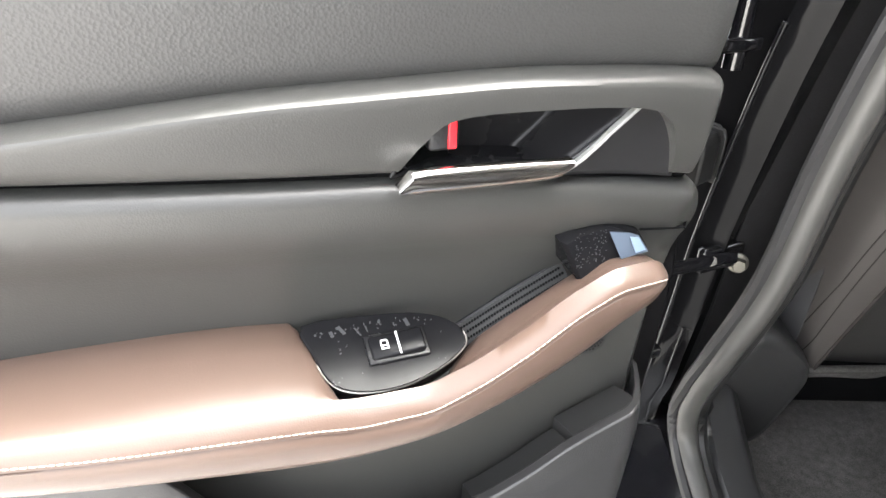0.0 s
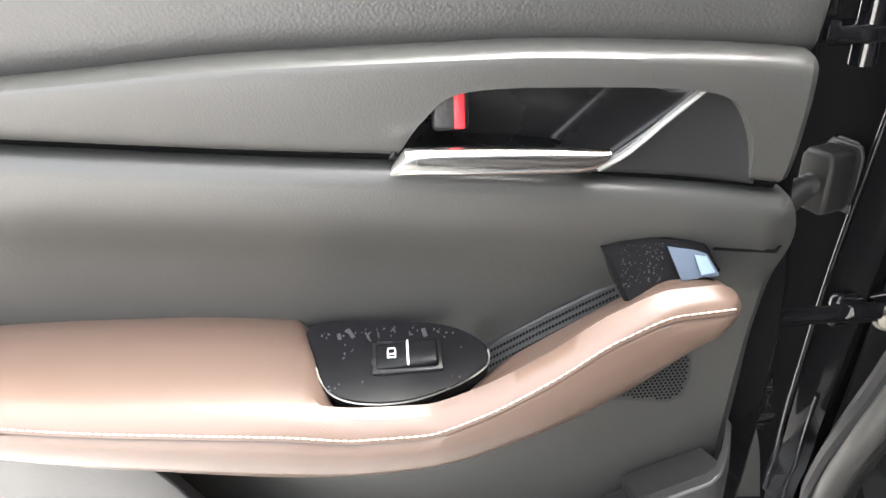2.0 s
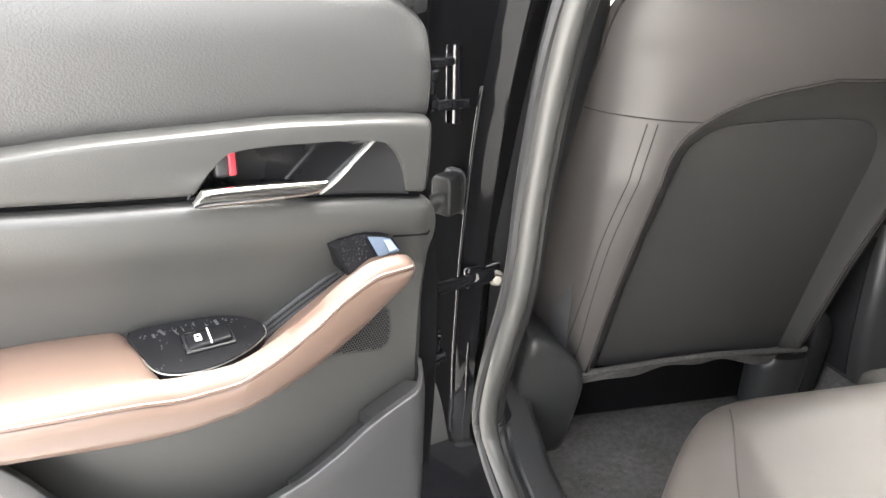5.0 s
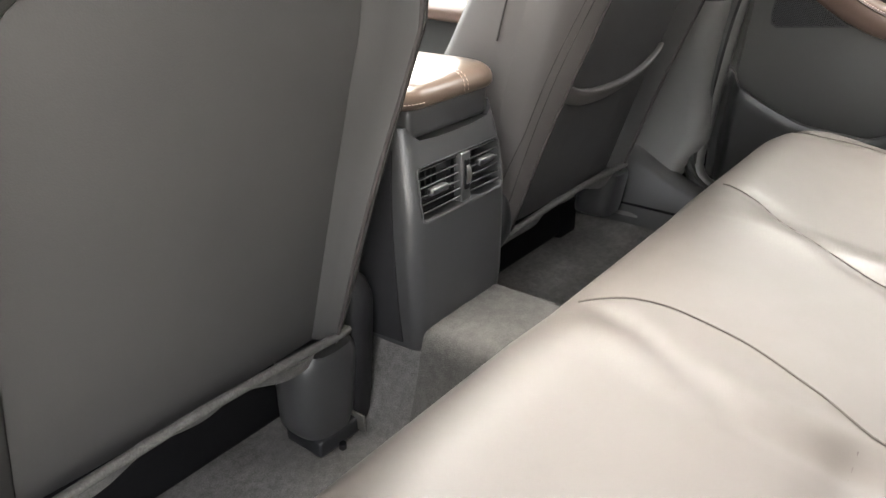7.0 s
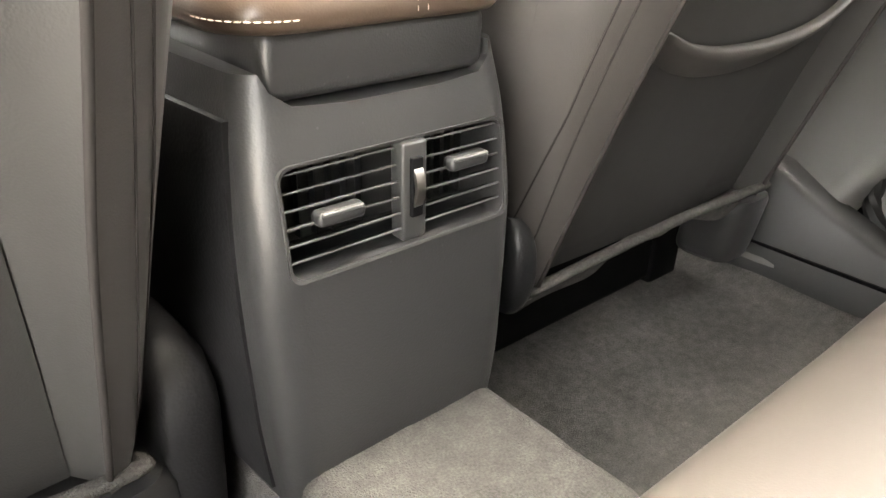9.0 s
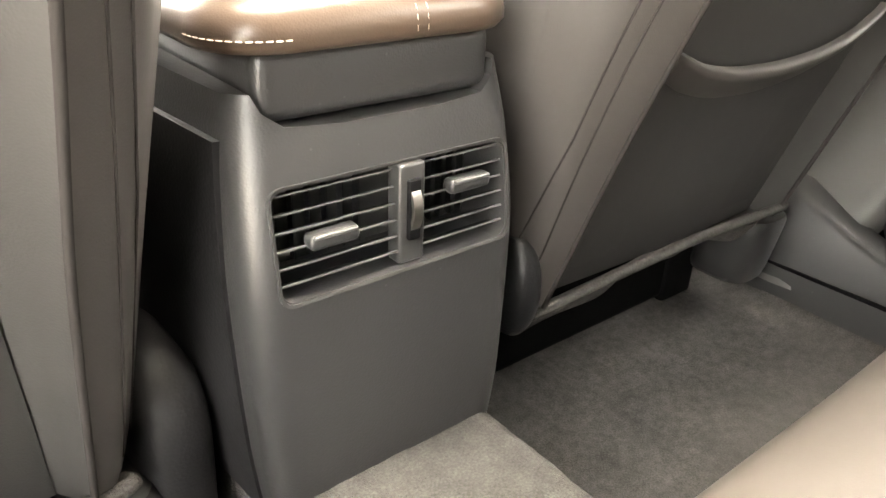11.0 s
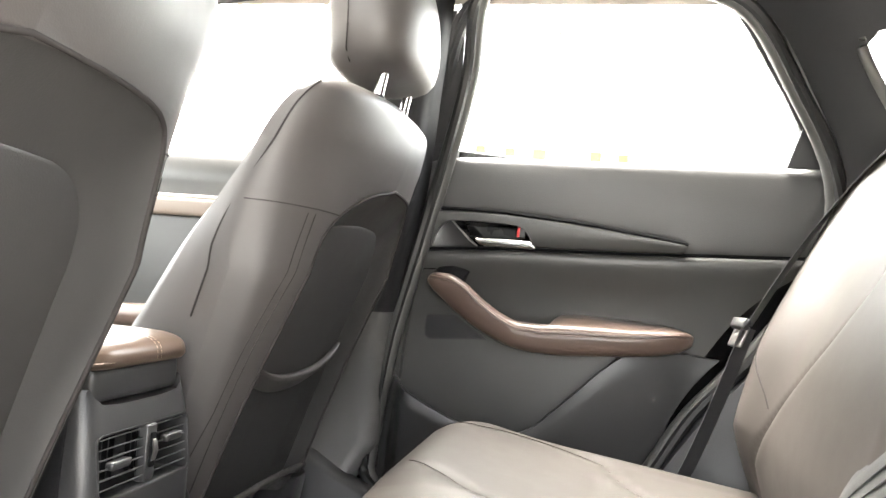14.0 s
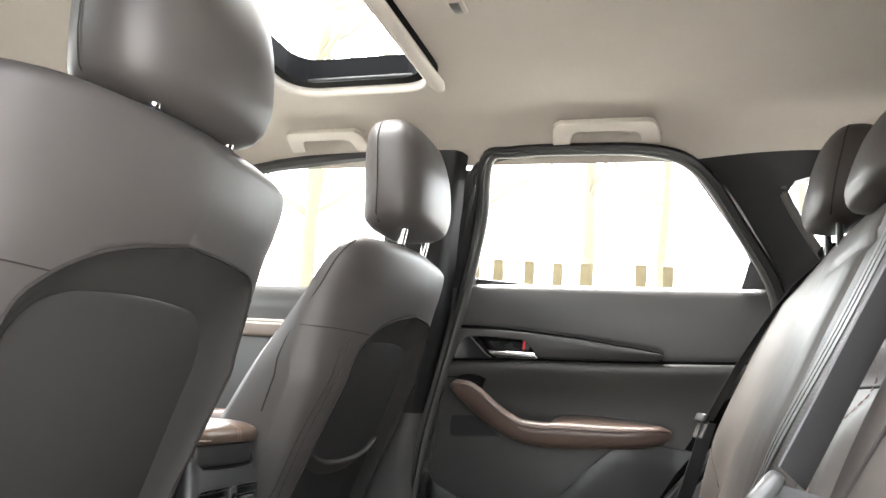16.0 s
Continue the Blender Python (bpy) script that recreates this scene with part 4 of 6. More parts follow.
# quarter trims, C-pillars and small quarter windows behind the rear doors
for s in (1, -1):
    def cp(a, b):
        z = 0.40 + 0.972 * b
        yf = curve(z, [(0.40, -0.50), (0.55, -0.54), (0.68, -0.62), (0.80, -0.72), (0.95, -0.80), (1.10, -0.815), (1.25, -0.745), (1.36, -0.66), (1.39, -0.60)])
        y = yf - (1.45 + yf) * a * 1.0
        x = curve(z, [(0.40, 0.62), (0.8, 0.66), (1.05, 0.665), (1.2, 0.64), (1.39, 0.57)]) - 0.12 * a - 0.02 * math.sin(math.pi * min(1, a * 3))
        return Vector((s * x, y, z))
    q = part("wall_right" if s > 0 else "wall_left", shell(cp, 30, 34, lambda a, b, s=s: (s * 0.04, 0, 0)), M_DARKPL, smooth=60)
    tagged(q, "dark plastic rear pillar and quarter trim", "pillar trim", "", "structure")
    cut(q, prism([Vector((s * 0.35, y, z)) for y, z in [(-0.812, 1.300), (-0.822, 1.318), (-0.85, 1.325), (-1.00, 1.325), (-1.03, 1.29), (-1.03, 1.14), (-0.94, 1.125), (-0.91, 1.135), (-0.86, 1.205)]], (s * 0.6, 0, 0)))
    ring = spline([(s * (0.575 + 0.0), y, z) for y, z in [(-0.806, 1.296), (-0.818, 1.322), (-0.85, 1.332), (-1.00, 1.332), (-1.036, 1.29), (-1.036, 1.14), (-0.94, 1.118), (-0.90, 1.134), (-0.852, 1.205)]], 4, closed=True)
    sr = part("trim", tube(ring, 0.009, n=8, closed=True), M_PILLAR, smooth=60)
    tagged(sr, "grey trim ring round the quarter window", "window trim", "", "structure")
    qp = [Vector((s * 0.575, y, z)) for y, z in [(-0.800, 1.330), (-0.835, 1.35), (-1.02, 1.35), (-1.05, 1.30), (-1.05, 1.15), (-0.93, 1.13), (-0.875, 1.18)]]
    w_ = part("window_2" if s > 0 else "window_3", loft([qp, [p + Vector((s * 0.004, 0, 0)) for p in qp]]), M_GLASS, smooth=0)
    w_.visible_shadow = False
    tagged(w_, "small fixed quarter window", "window", "", "structure")
    # outer body side behind the door
    if s < 0:
        def ob_(a, b):
            z = 0.30 + 1.15 * b
            yf = curve(z, [(0.30, -0.56), (0.55, -0.60), (0.68, -0.68), (0.80, -0.78), (0.95, -0.86), (1.10, -0.87), (1.25, -0.79), (1.36, -0.70), (1.45, -0.64)])
            return Vector((-curve(z, [(0.3, 0.74), (0.8, 0.76), (1.05, 0.75), (1.25, 0.68), (1.45, 0.57)]), yf - 1.0 * a, z))
        k = part("wall_left", shell(ob_, 16, 20, lambda a, b: (0.03, 0, 0)), M_PAINT, smooth=60)
        tagged(k, "gloss black rear quarter of the body", "body side", "", "structure")

# black painted door jamb on the open side
def jamb(a, b):
    z = 0.34 + 1.02 * b
    yi = curve(z, [(0.34, 0.06), (0.42, 0.03), (0.48, 0.015), (0.56, -0.028), (0.66, -0.058), (0.78, -0.078), (0.92, -0.113), (1.08, -0.153), (1.25, -0.193), (1.42, -0.205)])
    xi = curve(z, [(0.34, 0.685), (0.48, 0.70), (0.66, 0.713), (0.92, 0.710), (1.08, 0.698), (1.25, 0.652), (1.42, 0.600)])
    dx = curve(a, [(0, 0), (0.28, 0.0255), (0.34, 0.034), (0.75, 0.060), (1, 0.13)])
    dy = curve(a, [(0, 0), (0.28, 0.0155), (0.34, 0.055), (0.75, 0.11), (1, 0.135)])
    return Vector((-(xi + dx), yi + dy + 0.026, z))


jb = part("wall_left", shell(lambda a, b: jamb(0.28 * a, b), 16, 30, lambda a, b: (0.03, 0.03, 0)), M_JAMB, smooth=45)
tagged(jb, "gloss black painted door jamb", "door jamb", "", "structure")
# inner jamb: the same paint with its shade put into the colour
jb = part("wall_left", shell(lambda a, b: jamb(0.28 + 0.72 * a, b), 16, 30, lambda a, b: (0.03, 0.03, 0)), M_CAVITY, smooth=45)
tagged(jb, "hinge cavity of the door jamb, shade put into its black", "hinge cavity", "", "structure")
for a_, z0, z1, r_ in ((0.28, 0.46, 1.00, 0.0030), (0.10, 0.44, 0.66, 0.0022)):
    ridge = [jamb(a_, (z0 + (z1 - z0) * k / 16 - 0.34) / 1.02) + Vector((-0.0006, -0.0006, 0)) for k in range(17)]
    fl = part("trim", tube(ridge, r_, n=8), M_PAINT, smooth=60)
    tagged(fl, "folded black painted flange of the door jamb", "jamb flange", "", "structure")
# unseen body sheets, added outside the doors to keep light out
for s, xo, y1 in ((1, 0.862, -1.60), (-1, 0.80, 0.10)):
    blk = part("wall_left" if s < 0 else "wall_right", shell(lambda a, b, s=s, xo=xo, y1=y1: Vector((s * xo, 1.45 + (y1 - 1.45) * a, 0.20 + 0.86 * b)), 4, 4, lambda a, b, s=s: (s * 0.02, 0, 0)), M_PAINT, smooth=0)
    tagged(blk, "added black sheet closing light gaps outside the doors", "body side", "", "structure")
# outer front door skin and front fender region ahead of the opening
for s in (1, -1):
    def fd(a, b):
        z = 0.36 + 0.74 * b
        x = curve(z, [(0.36, 0.66), (0.6, 0.685), (0.9, 0.70), (1.02, 0.705), (1.06, 0.70), (1.10, 0.72)])
        return Vector((s * x, 0.98 - 0.90 * a, z + 0.0 * a))
    fd_ = thing("door_3" if s < 0 else "door_4", "closed front car door with grey panel and brown armrest", "car door", (0, 0, 0), "front doors")
    tagged(fd_, kind="structure")
    part("panel", shell(fd, 20, 24, lambda a, b, s=s: (s * 0.10, 0, 0)), M_DOORSOFT, fd_)
    part("rear_edge", rbox((0.16, 0.016, 0.86), (s * 0.83, 0.092, 0.70), r=0.005), M_JAMB, fd_, "black painted rear edge of the door")
    arm = spline([(s * 0.675, 0.16, 0.86), (s * 0.66, 0.24, 0.84), (s * 0.64, 0.34, 0.78), (s * 0.63, 0.46, 0.76), (s * 0.63, 0.62, 0.77), (s * 0.66, 0.72, 0.80)], 5)
    part("armrest", tube(list(reversed(arm)), 0.030, n=12, flat=0.8), M_BROWN, fd_, "brown leather armrest", smooth=60)
    arm2 = spline([(s * 0.675, 0.84, 0.90), (s * 0.655, 0.78, 0.86), (s * 0.64, 0.66, 0.79)], 5)
    part("grip", tube(arm2, 0.024, n=12, flat=0.8), M_BROWN, fd_, "brown leather grip", smooth=60)
    part("trim_band", rbox((0.02, 0.74, 0.036), (s * 0.694, 0.53, 0.985), r=0.008), M_BEIGE, fd_, "beige trim band")
    part("trim_line", rbox((0.006, 0.74, 0.008), (s * 0.681, 0.53, 1.006), r=0.002), M_CREAMPL, fd_)
    part("handle_recess", rbox((0.006, 0.15, 0.035), (s * 0.6815, 0.70, 0.975), r=0.006), M_VOID, fd_)
    part("chrome_lever", rbox((0.014, 0.11, 0.016), (s * 0.675, 0.70, 0.955), r=0.005), M_CHROME, fd_)
    part("lock_mark", rbox((0.006, 0.007, 0.02), (s * 0.680, 0.665, 0.978), r=0.001), M_RED, fd_)
    pane = [Vector((s * x, y, z)) for x, y, z in [(0.72, 0.09, 1.09), (0.62, -0.03, 1.40), (0.62, 0.30, 1.40), (0.64, 0.55, 1.33), (0.68, 0.85, 1.18), (0.72, 0.98, 1.09)]]
    g = part("window_pane", loft([pane, [p + Vector((s * 0.004, 0, 0)) for p in pane]]), M_GLASS, fd_, smooth=0)
    g.visible_shadow = False
    part("window_frame", tube(spline([(s * 0.655, -0.02, 1.10), (s * 0.61, -0.05, 1.385), (s * 0.605, 0.28, 1.395), (s * 0.615, 0.55, 1.335), (s * 0.67, 0.90, 1.16), (s * 0.68, 1.0, 1.10)], 4), 0.016, n=8), M_RUBBERD, fd_)

# front: dashboard, windscreen and bulkhead
dash = thing("dashboard", "grey padded dashboard under the windscreen", "dashboard", (0, 1.1, 0.6))
part("top_pad", rbox((1.34, 0.45, 0.18), (0, 0.12, 0.30), r=0.05, seg=4), M_DOORSOFT, dash)
part("lower_panel", rbox((1.30, 0.30, 0.50), (0, 0.20, 0.0), r=0.04), M_PLASTIC, dash)
part("trim_strip", rbox((1.20, 0.02, 0.02), (0, -0.11, 0.26), r=0.006), M_CHROME, dash)
bulk = part("wall_north", rbox((1.6, 0.05, 1.0), (0, 1.50, 0.55), r=0.01), M_PAINT)
tagged(bulk, "black front bulkhead", "bulkhead", "", "structure")
ws = [Vector(p) for p in [(-0.66, 1.45, 1.0), (0.66, 1.45, 1.0), (0.57, 0.84, 1.385), (-0.57, 0.84, 1.385)]]
w_ = part("window_1", loft([ws, [p + Vector((0, 0.004, 0.004)) for p in ws]]), M_GLASS, smooth=0)
w_.visible_shadow = False
tagged(w_, "clear windscreen", "windscreen", "", "structure")
for s in (1, -1):
    ap = part("wall_right" if s > 0 else "wall_left", tube([(s * 0.70, 1.45, 1.0), (s * 0.64, 1.1, 1.24), (s * 0.59, 0.80, 1.375)], 0.035, n=10), M_CREAMPL, smooth=60)
    tagged(ap, "cream front pillar trim", "pillar trim", "", "structure")

# rear: load bay and tailgate with its window
bay = part("wall_south", shell(lambda a, b: Vector((-0.60 + 1.2 * a, -1.55 + 0.10 * b, 0.40 + 0.60 * b)), 6, 6, lambda a, b: (0, -0.04, 0)), M_DARKPL)
tagged(bay, "dark plastic tailgate trim", "tailgate", "", "structure")
# rear window, out of view, darkened to cut the light from behind
rw = [Vector(p) for p in [(-0.55, -1.46, 1.0), (0.55, -1.46, 1.0), (0.48, -1.18, 1.36), (-0.48, -1.18, 1.36)]]
w_ = part("window_4", loft([rw, [p + Vector((0, -0.004, 0.002)) for p in rw]]), M_DIMGLASS, smooth=0)
tagged(w_, "unseen rear window in the tailgate, tinted to cut light from behind", "window", "", "structure")
# unseen header and side pillars, added to close light gaps round the window
hd = part("wall_south", rbox((1.16, 0.06, 0.15), (0, -1.21, 1.415), r=0.01), M_HEAD)
tagged(hd, "unseen cream header closing the light gap above the rear window", "header", "", "structure")
for s in (1, -1):
    rp = part("wall_south", rbox((0.16, 0.05, 0.50), r=0.012, m=Matrix.Translation((s * 0.595, -1.34, 1.19)) @ pose(0, 0, 0, -36)), M_DARKPL)
    tagged(rp, "unseen dark pillar added beside the rear window", "pillar trim", "", "structure")
bf = part("floor", rbox((1.3, 0.8, 0.03), (0, -1.2, 0.52), r=0.005), M_CARPET)
tagged(bf, "black load bay carpet", "floor", "", "structure")


# ---- front seats ----
def back_y(z):
    return curve(z, [(0.50, 0.055), (0.55, 0.037), (0.70, -0.015), (0.85, -0.075), (0.97, -0.125), (1.06, -0.155), (1.10, -0.158), (1.125, -0.135)])


def half_w(z):
    return curve(z, [(0.50, 0.190), (0.55, 0.204), (0.70, 0.224), (0.85, 0.240), (0.97, 0.248), (1.04, 0.248), (1.07, 0.245), (1.095, 0.235), (1.112, 0.212), (1.121, 0.160), (1.125, 0.095)])


def back_th(z):
    return curve(z, [(0.50, 0.18), (0.70, 0.170), (0.825, 0.140), (0.96, 0.110), (1.05, 0.084), (1.125, 0.03)])


def depth(z):
    return curve(z, [(0.88, 0.145), (0.96, 0.118), (1.05, 0.098), (1.10, 0.069), (1.125, 0.030)])


def wrap(ax, z):
    """How far the back turns forward towards its sides, ax from the middle."""
    k = min(1.0, ax / half_w(z))
    low = 0.028 * (max(0.0, ax - 0.172) / 0.05) ** 1.5 + 0.02 * max(0.0, k - 0.93) / 0.07
    high = depth(z) * (1 - math.sqrt(1 - k**2))
    t = curve(z, [(0.88, 0.0), (1.03, 1.0)])
    return low * (1 - t) + high * t


def back_face(x, z, off=0.0):
    """A place on the rear face of a front seat's back."""
    return Vector((x, back_y(z) - off + wrap(abs(x), z), z))


def front_seat(cx, side, label, pocket, rest_z, cover, lean):
    """side: the way to the door, -1 or 1."""
    s = thing("bucket_seat", label, "car seat", (cx, 0, 0), "front seats")
    # the arch is rounded on one side and square on the other
    def arch(z, q):
        if q == -1:
            return curve(z, [(0.545, 0.178), (0.70, 0.174), (0.85, 0.168), (0.90, 0.164), (0.93, 0.156), (0.952, 0.138), (0.975, 0.105), (0.990, 0.065), (0.999, 0.02), (1.003, 0.001)])
        return curve(z, [(0.545, 0.177), (0.70, 0.180), (0.85, 0.186), (0.93, 0.181), (0.965, 0.175), (0.983, 0.165), (0.993, 0.145), (0.999, 0.09), (1.003, 0.001)])

    def inset(z, q=-1):
        return curve(z, [(0.535, 0.150 if q < 0 else 0.163), (0.70, 0.146 if q < 0 else 0.154), (0.85, 0.139), (0.90, 0.134), (0.922, 0.124), (0.937, 0.107), (0.946, 0.080), (0.950, 0.02)])

    def columns(z):
        w = half_w(z)
        hp, hm = arch(z, 1), arch(z, -1)
        plus = [w - (w - hp) * (1 - math.cos(math.pi / 2 * i / 12)) for i in range(12)]
        minus = [-w + (w - hm) * (1 - math.cos(math.pi / 2 * i / 12)) for i in range(12)]
        mid = [(hp - hm) / 2 + (hp + hm) / 2 * math.sin(math.pi / 2 * (1 - i / 14)) for i in range(29)]
        return plus + mid + list(reversed(minus))

    zs = [0.535 + 0.36 * i / 26 for i in range(26)] + [0.895 + 0.110 * i / 26 for i in range(26)] + [1.005 + 0.120 * (i / 14) ** 0.8 for i in range(15)]
    rings = []
    for z in zs:
        hw, yb = half_w(z), back_y(z)
        th = back_th(z)
        flare = curve(z, [(0.54, 0.26), (0.75, 0.26), (0.9, 0.16), (1.0, 0.05), (1.06, 0.0)])
        cols = columns(z)
        rear, front = [], []
        for i, x in enumerate(cols):
            inner = 13 <= i <= 39 and z < 1.0
            rear.append(back_face(x, z, -0.036 if inner else 0.0))
        for x in reversed(cols[1:-1:2]):
            k = abs(x) / hw
            v = (1 - k**5) ** 0.2
            fx = x * (1 + flare * k) if x * side > 0 else x * (1 + curve(z, [(0.54, 0.12), (0.68, 0.12), (0.80, 0.0)]) * k)
            t = curve(z, [(0.88, 0.0), (1.03, 1.0)])
            low, high = th * 0.5 + th * 0.5 * v + 0.045 * k**4, depth(z) * (1.0 + 0.06 * (1 - k**3))
            front.append(Vector((fx, yb + low * (1 - t) + high * t, z)))
        rings.append(rear + front)
    back = part("backrest", loft(rings), M_LEATHER, s, "grey leather backrest", smooth=75)
    # panel: a sloped border inside the arch and a flat sunken field
    DEEP = 0.026
    steps = [1 - (1 - i / 36) ** 2 for i in range(37)]
    za = [0.540 + 0.463 * q for q in steps]
    zi = [0.540 + 0.410 * q for q in steps]
    def outline(t, off):
        left = [back_face(-arch(a, -1) * (1 - t) - inset(b) * t, a + (b - a) * t, off) for a, b in zip(za, zi)]
        right = [back_face(arch(a, 1) * (1 - t) + inset(b, 1) * t, a + (b - a) * t, off) for a, b in zip(za, zi)]
        return left + right[::-1]
    bd = loft([outline(0, 0.001), outline(0.05, -0.003), outline(0.5, -0.016), outline(0.94, -DEEP + 0.001), outline(1.0, -DEEP - 0.001)], closed=False, caps=False)
    part("panel_border", bd, M_SEATBACK, back, "sloped dark vinyl border", smooth=40)
    def plate(a, b):
        q = 1 - (1 - b) ** 2
        z = 0.540 + 0.410 * q
        x = -inset(z) + (inset(z) + inset(z, 1)) * a
        return back_face(x, z, -DEEP + 0.001 + 0.004 * (1 - (2 * a - 1) ** 2) * min(1, 4 * (1 - b)))
    part("back_panel", grid(plate, 24, 30), M_SEATBACK, back, "dark vinyl back panel set into the seat back", smooth=60)
    zz = [0.548 + (1.003 - 0.548) * (1 - (1 - i / 40) ** 2) for i in range(41)]
    edge = [back_face(-arch(z, -1), z, 0.0) for z in zz] + [back_face(arch(z, 1), z, 0.0) for z in reversed(zz)]
    part("arch_piping", tube(edge, 0.0022, n=8), M_SEAM, back, smooth=60)
    # seams: across the wings and down the bolsters
    for q in (-1, 1):
        zc = 0.955 if q == -1 else 0.968
        seam = [back_face(q * (arch(zc, q) + (half_w(zc) * 0.995 - arch(zc, q)) * i / 10), zc + 0.006 * (i / 10), 0.0005) for i in range(11)]
        part("cross_seam", tube(seam, 0.0008, n=6), M_SEAM, back)
        for off in (-0.005, 0.005):
            dn = [back_face(q * (off + curve(z, [(0.56, 0.202), (0.76, 0.204 if q < 0 else 0.207), (0.955, 0.190 if q < 0 else 0.204)])), z, 0.0003) for z in [0.56 + 0.0098 * i for i in range(41)]]
            part("bolster_seam", tube(dn, 0.0007, n=6), M_SEAM, back)
        lead = []
        for z in [0.82 + 0.285 * i / 40 for i in range(41)]:
            t = curve(z, [(0.88, 0.0), (1.03, 1.0)])
            lead.append(back_face(q * (1.003 - 0.017 * t) * half_w(z), z, -0.026 * (1 - t) + 0.0008))
        part("edge_piping", tube(lead, 0.0012, n=6), M_SEAM, back)
    # hem along the foot of the back panel
    hem = spline([(-0.196, 0.056, 0.540), (-0.19, 0.042, 0.545), (-0.10, 0.033, 0.556), (0.0, 0.031, 0.560), (0.10, 0.033, 0.556), (0.19, 0.042, 0.545), (0.196, 0.056, 0.540)], 6)
    part("hem", tube(hem, 0.0054, n=10, flat=0.9), M_CARPETG, back, "grey felt hem", smooth=60)
    drape = lambda a: 0.541 + 0.013 * math.sin(math.pi * a)
    part("valance", shell(lambda a, b: Vector((-0.185 + 0.33 * a, 0.040 + 0.014 * b + 0.004 * math.sin(19 * a), drape(a) - (0.022 + 0.004 * math.sin(7 * a) + 0.0015 * math.sin(23 * a)) * b)), 40, 5, lambda a, b: (0, 0.003, 0)), M_CARPET, back, "dark felt valance under the hem")
    part("underside_flap", shell(lambda a, b: Vector((-0.18 + 0.36 * a, 0.070 + 0.10 * b, 0.546 + 0.010 * math.sin(math.pi * a) - 0.035 * b)), 20, 6, lambda a, b: (0, 0, 0.004)), M_CARPET, back, "black felt flap")
    if pocket:
        lip = [(-0.140, 0.750), (-0.10, 0.736), (-0.05, 0.728), (0.0, 0.726), (0.05, 0.728), (0.10, 0.738), (0.142, 0.762)]
        zl = lambda x: curve(x, lip)
        def on(x, z, off):
            return back_face(x, z, off - DEEP)

        def pk(a, b):
            x = -0.138 + 0.276 * a
            z = 0.562 + (zl(x) - 0.020 - 0.562) * b
            return on(x, z, 0.004)
        pk_ob = part("map_pocket", shell(pk, 30, 16, lambda a, b: (0, 0.004, 0)), M_SEATBACK, back, "dark vinyl map pocket", smooth=60)

        def lip_(a, b):
            x = -0.140 + 0.280 * a
            hgt = 0.030 * (0.55 + 0.45 * math.sin(math.pi * a) ** 0.6) if 0 < a < 1 else 0.016
            return on(x, zl(x) + 0.006 - hgt * (1 - b), curve(b, [(0, 0.002), (0.1, 0.006), (0.45, 0.015), (0.75, 0.021), (0.9, 0.021), (1, 0.014)]) * (0.5 + 0.5 * math.sin(math.pi * a) ** 0.5 if 0 < a < 1 else 0.5))
        part("pocket_lip", shell(lip_, 36, 14, lambda a, b: (0, 0.005, 0)), M_LEATHER, pk_ob, "thick rolled pocket lip", smooth=70)
    # cushion
    cr = []
    for i in range(25):
        y = 0.16 + 0.40 * i / 24
        top = curve(i / 24, [(0, 0.575), (0.3, 0.585), (0.8, 0.62), (0.95, 0.61), (1, 0.575)])
        cr.append([Vector((0.25 * sup(math.cos(q), 4), y, (top + 0.50) / 2 + (top - 0.50) / 2 * sup(math.sin(q), 3.5) + (0.02 * abs(math.cos(q)) ** 6 if math.sin(q) > 0 else 0))) for q in [2 * math.pi * j / 32 for j in range(32)]])
    part("cushion", loft(cr), M_LEATHER, s, smooth=75)
    # black block down to the floor, stands for the shade under the seat
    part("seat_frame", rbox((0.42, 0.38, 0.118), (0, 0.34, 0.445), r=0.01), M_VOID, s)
    # recliner cover by the door
    prof = [(0.288, 0.626), (0.278, 0.641), (0.250, 0.628), (0.212, 0.592), (0.188, 0.556), (0.180, 0.510), (0.184, 0.430), (0.192, 0.385), (0.210, 0.368), (0.255, 0.372), (0.272, 0.392), (0.282, 0.45), (0.288, 0.56)]
    prof = [(0.18 + (x - 0.18) * cover, z) for x, z in prof]
    pr = [(p.x, p.y) for p in spline([(x, z, 0) for x, z in prof], 3, closed=True)]
    mx_, mz_ = sum(x for x, _ in pr) / len(pr), sum(z for _, z in pr) / len(pr)
    lean_y = lambda z: curve(z, [(0.36, 0.085), (0.50, 0.045), (0.60, 0.005), (0.71, -0.045)])
    layer = lambda k, dy: [Vector((side * (mx_ + (x - mx_) * k), lean_y(mz_ + (z - mz_) * k) + dy, mz_ + (z - mz_) * k)) for x, z in pr]
    if cover:
        part("recliner_cover", loft([layer(0.80, -0.004), layer(0.93, -0.002), layer(0.985, 0.006), layer(1.0, 0.018), layer(1.0, 0.16)]), M_PLASTIC, s, "grey plastic recliner cover", smooth=60)
    foot_z, shift = (0.447, 0.014) if pocket else (0.408, 0.0)
    rows = []
    for i in range(11):
        b = i / 10
        z = foot_z + (0.526 - foot_z) * b
        w = curve(b, [(0, 0.034), (0.1, 0.041), (0.85, 0.046), (0.95, 0.042), (1, 0.034)])
        rows.append([Vector((0.180 + shift + w * sup(math.cos(q), 3.5), 0.092 + 0.036 * sup(math.sin(q), 2.4) - 0.012 * b, z)) for q in [2 * math.pi * j / 28 for j in range(28)]])
    part("rail_cover", loft(rows), M_PLASTIC, s, "grey plastic rail end cover", smooth=50)
    if pocket:
        # coloured near-black to carry the shade under the rail cover
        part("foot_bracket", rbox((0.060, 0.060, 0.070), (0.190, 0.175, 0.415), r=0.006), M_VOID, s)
        rows = []
        for i in range(13):
            b = i / 12
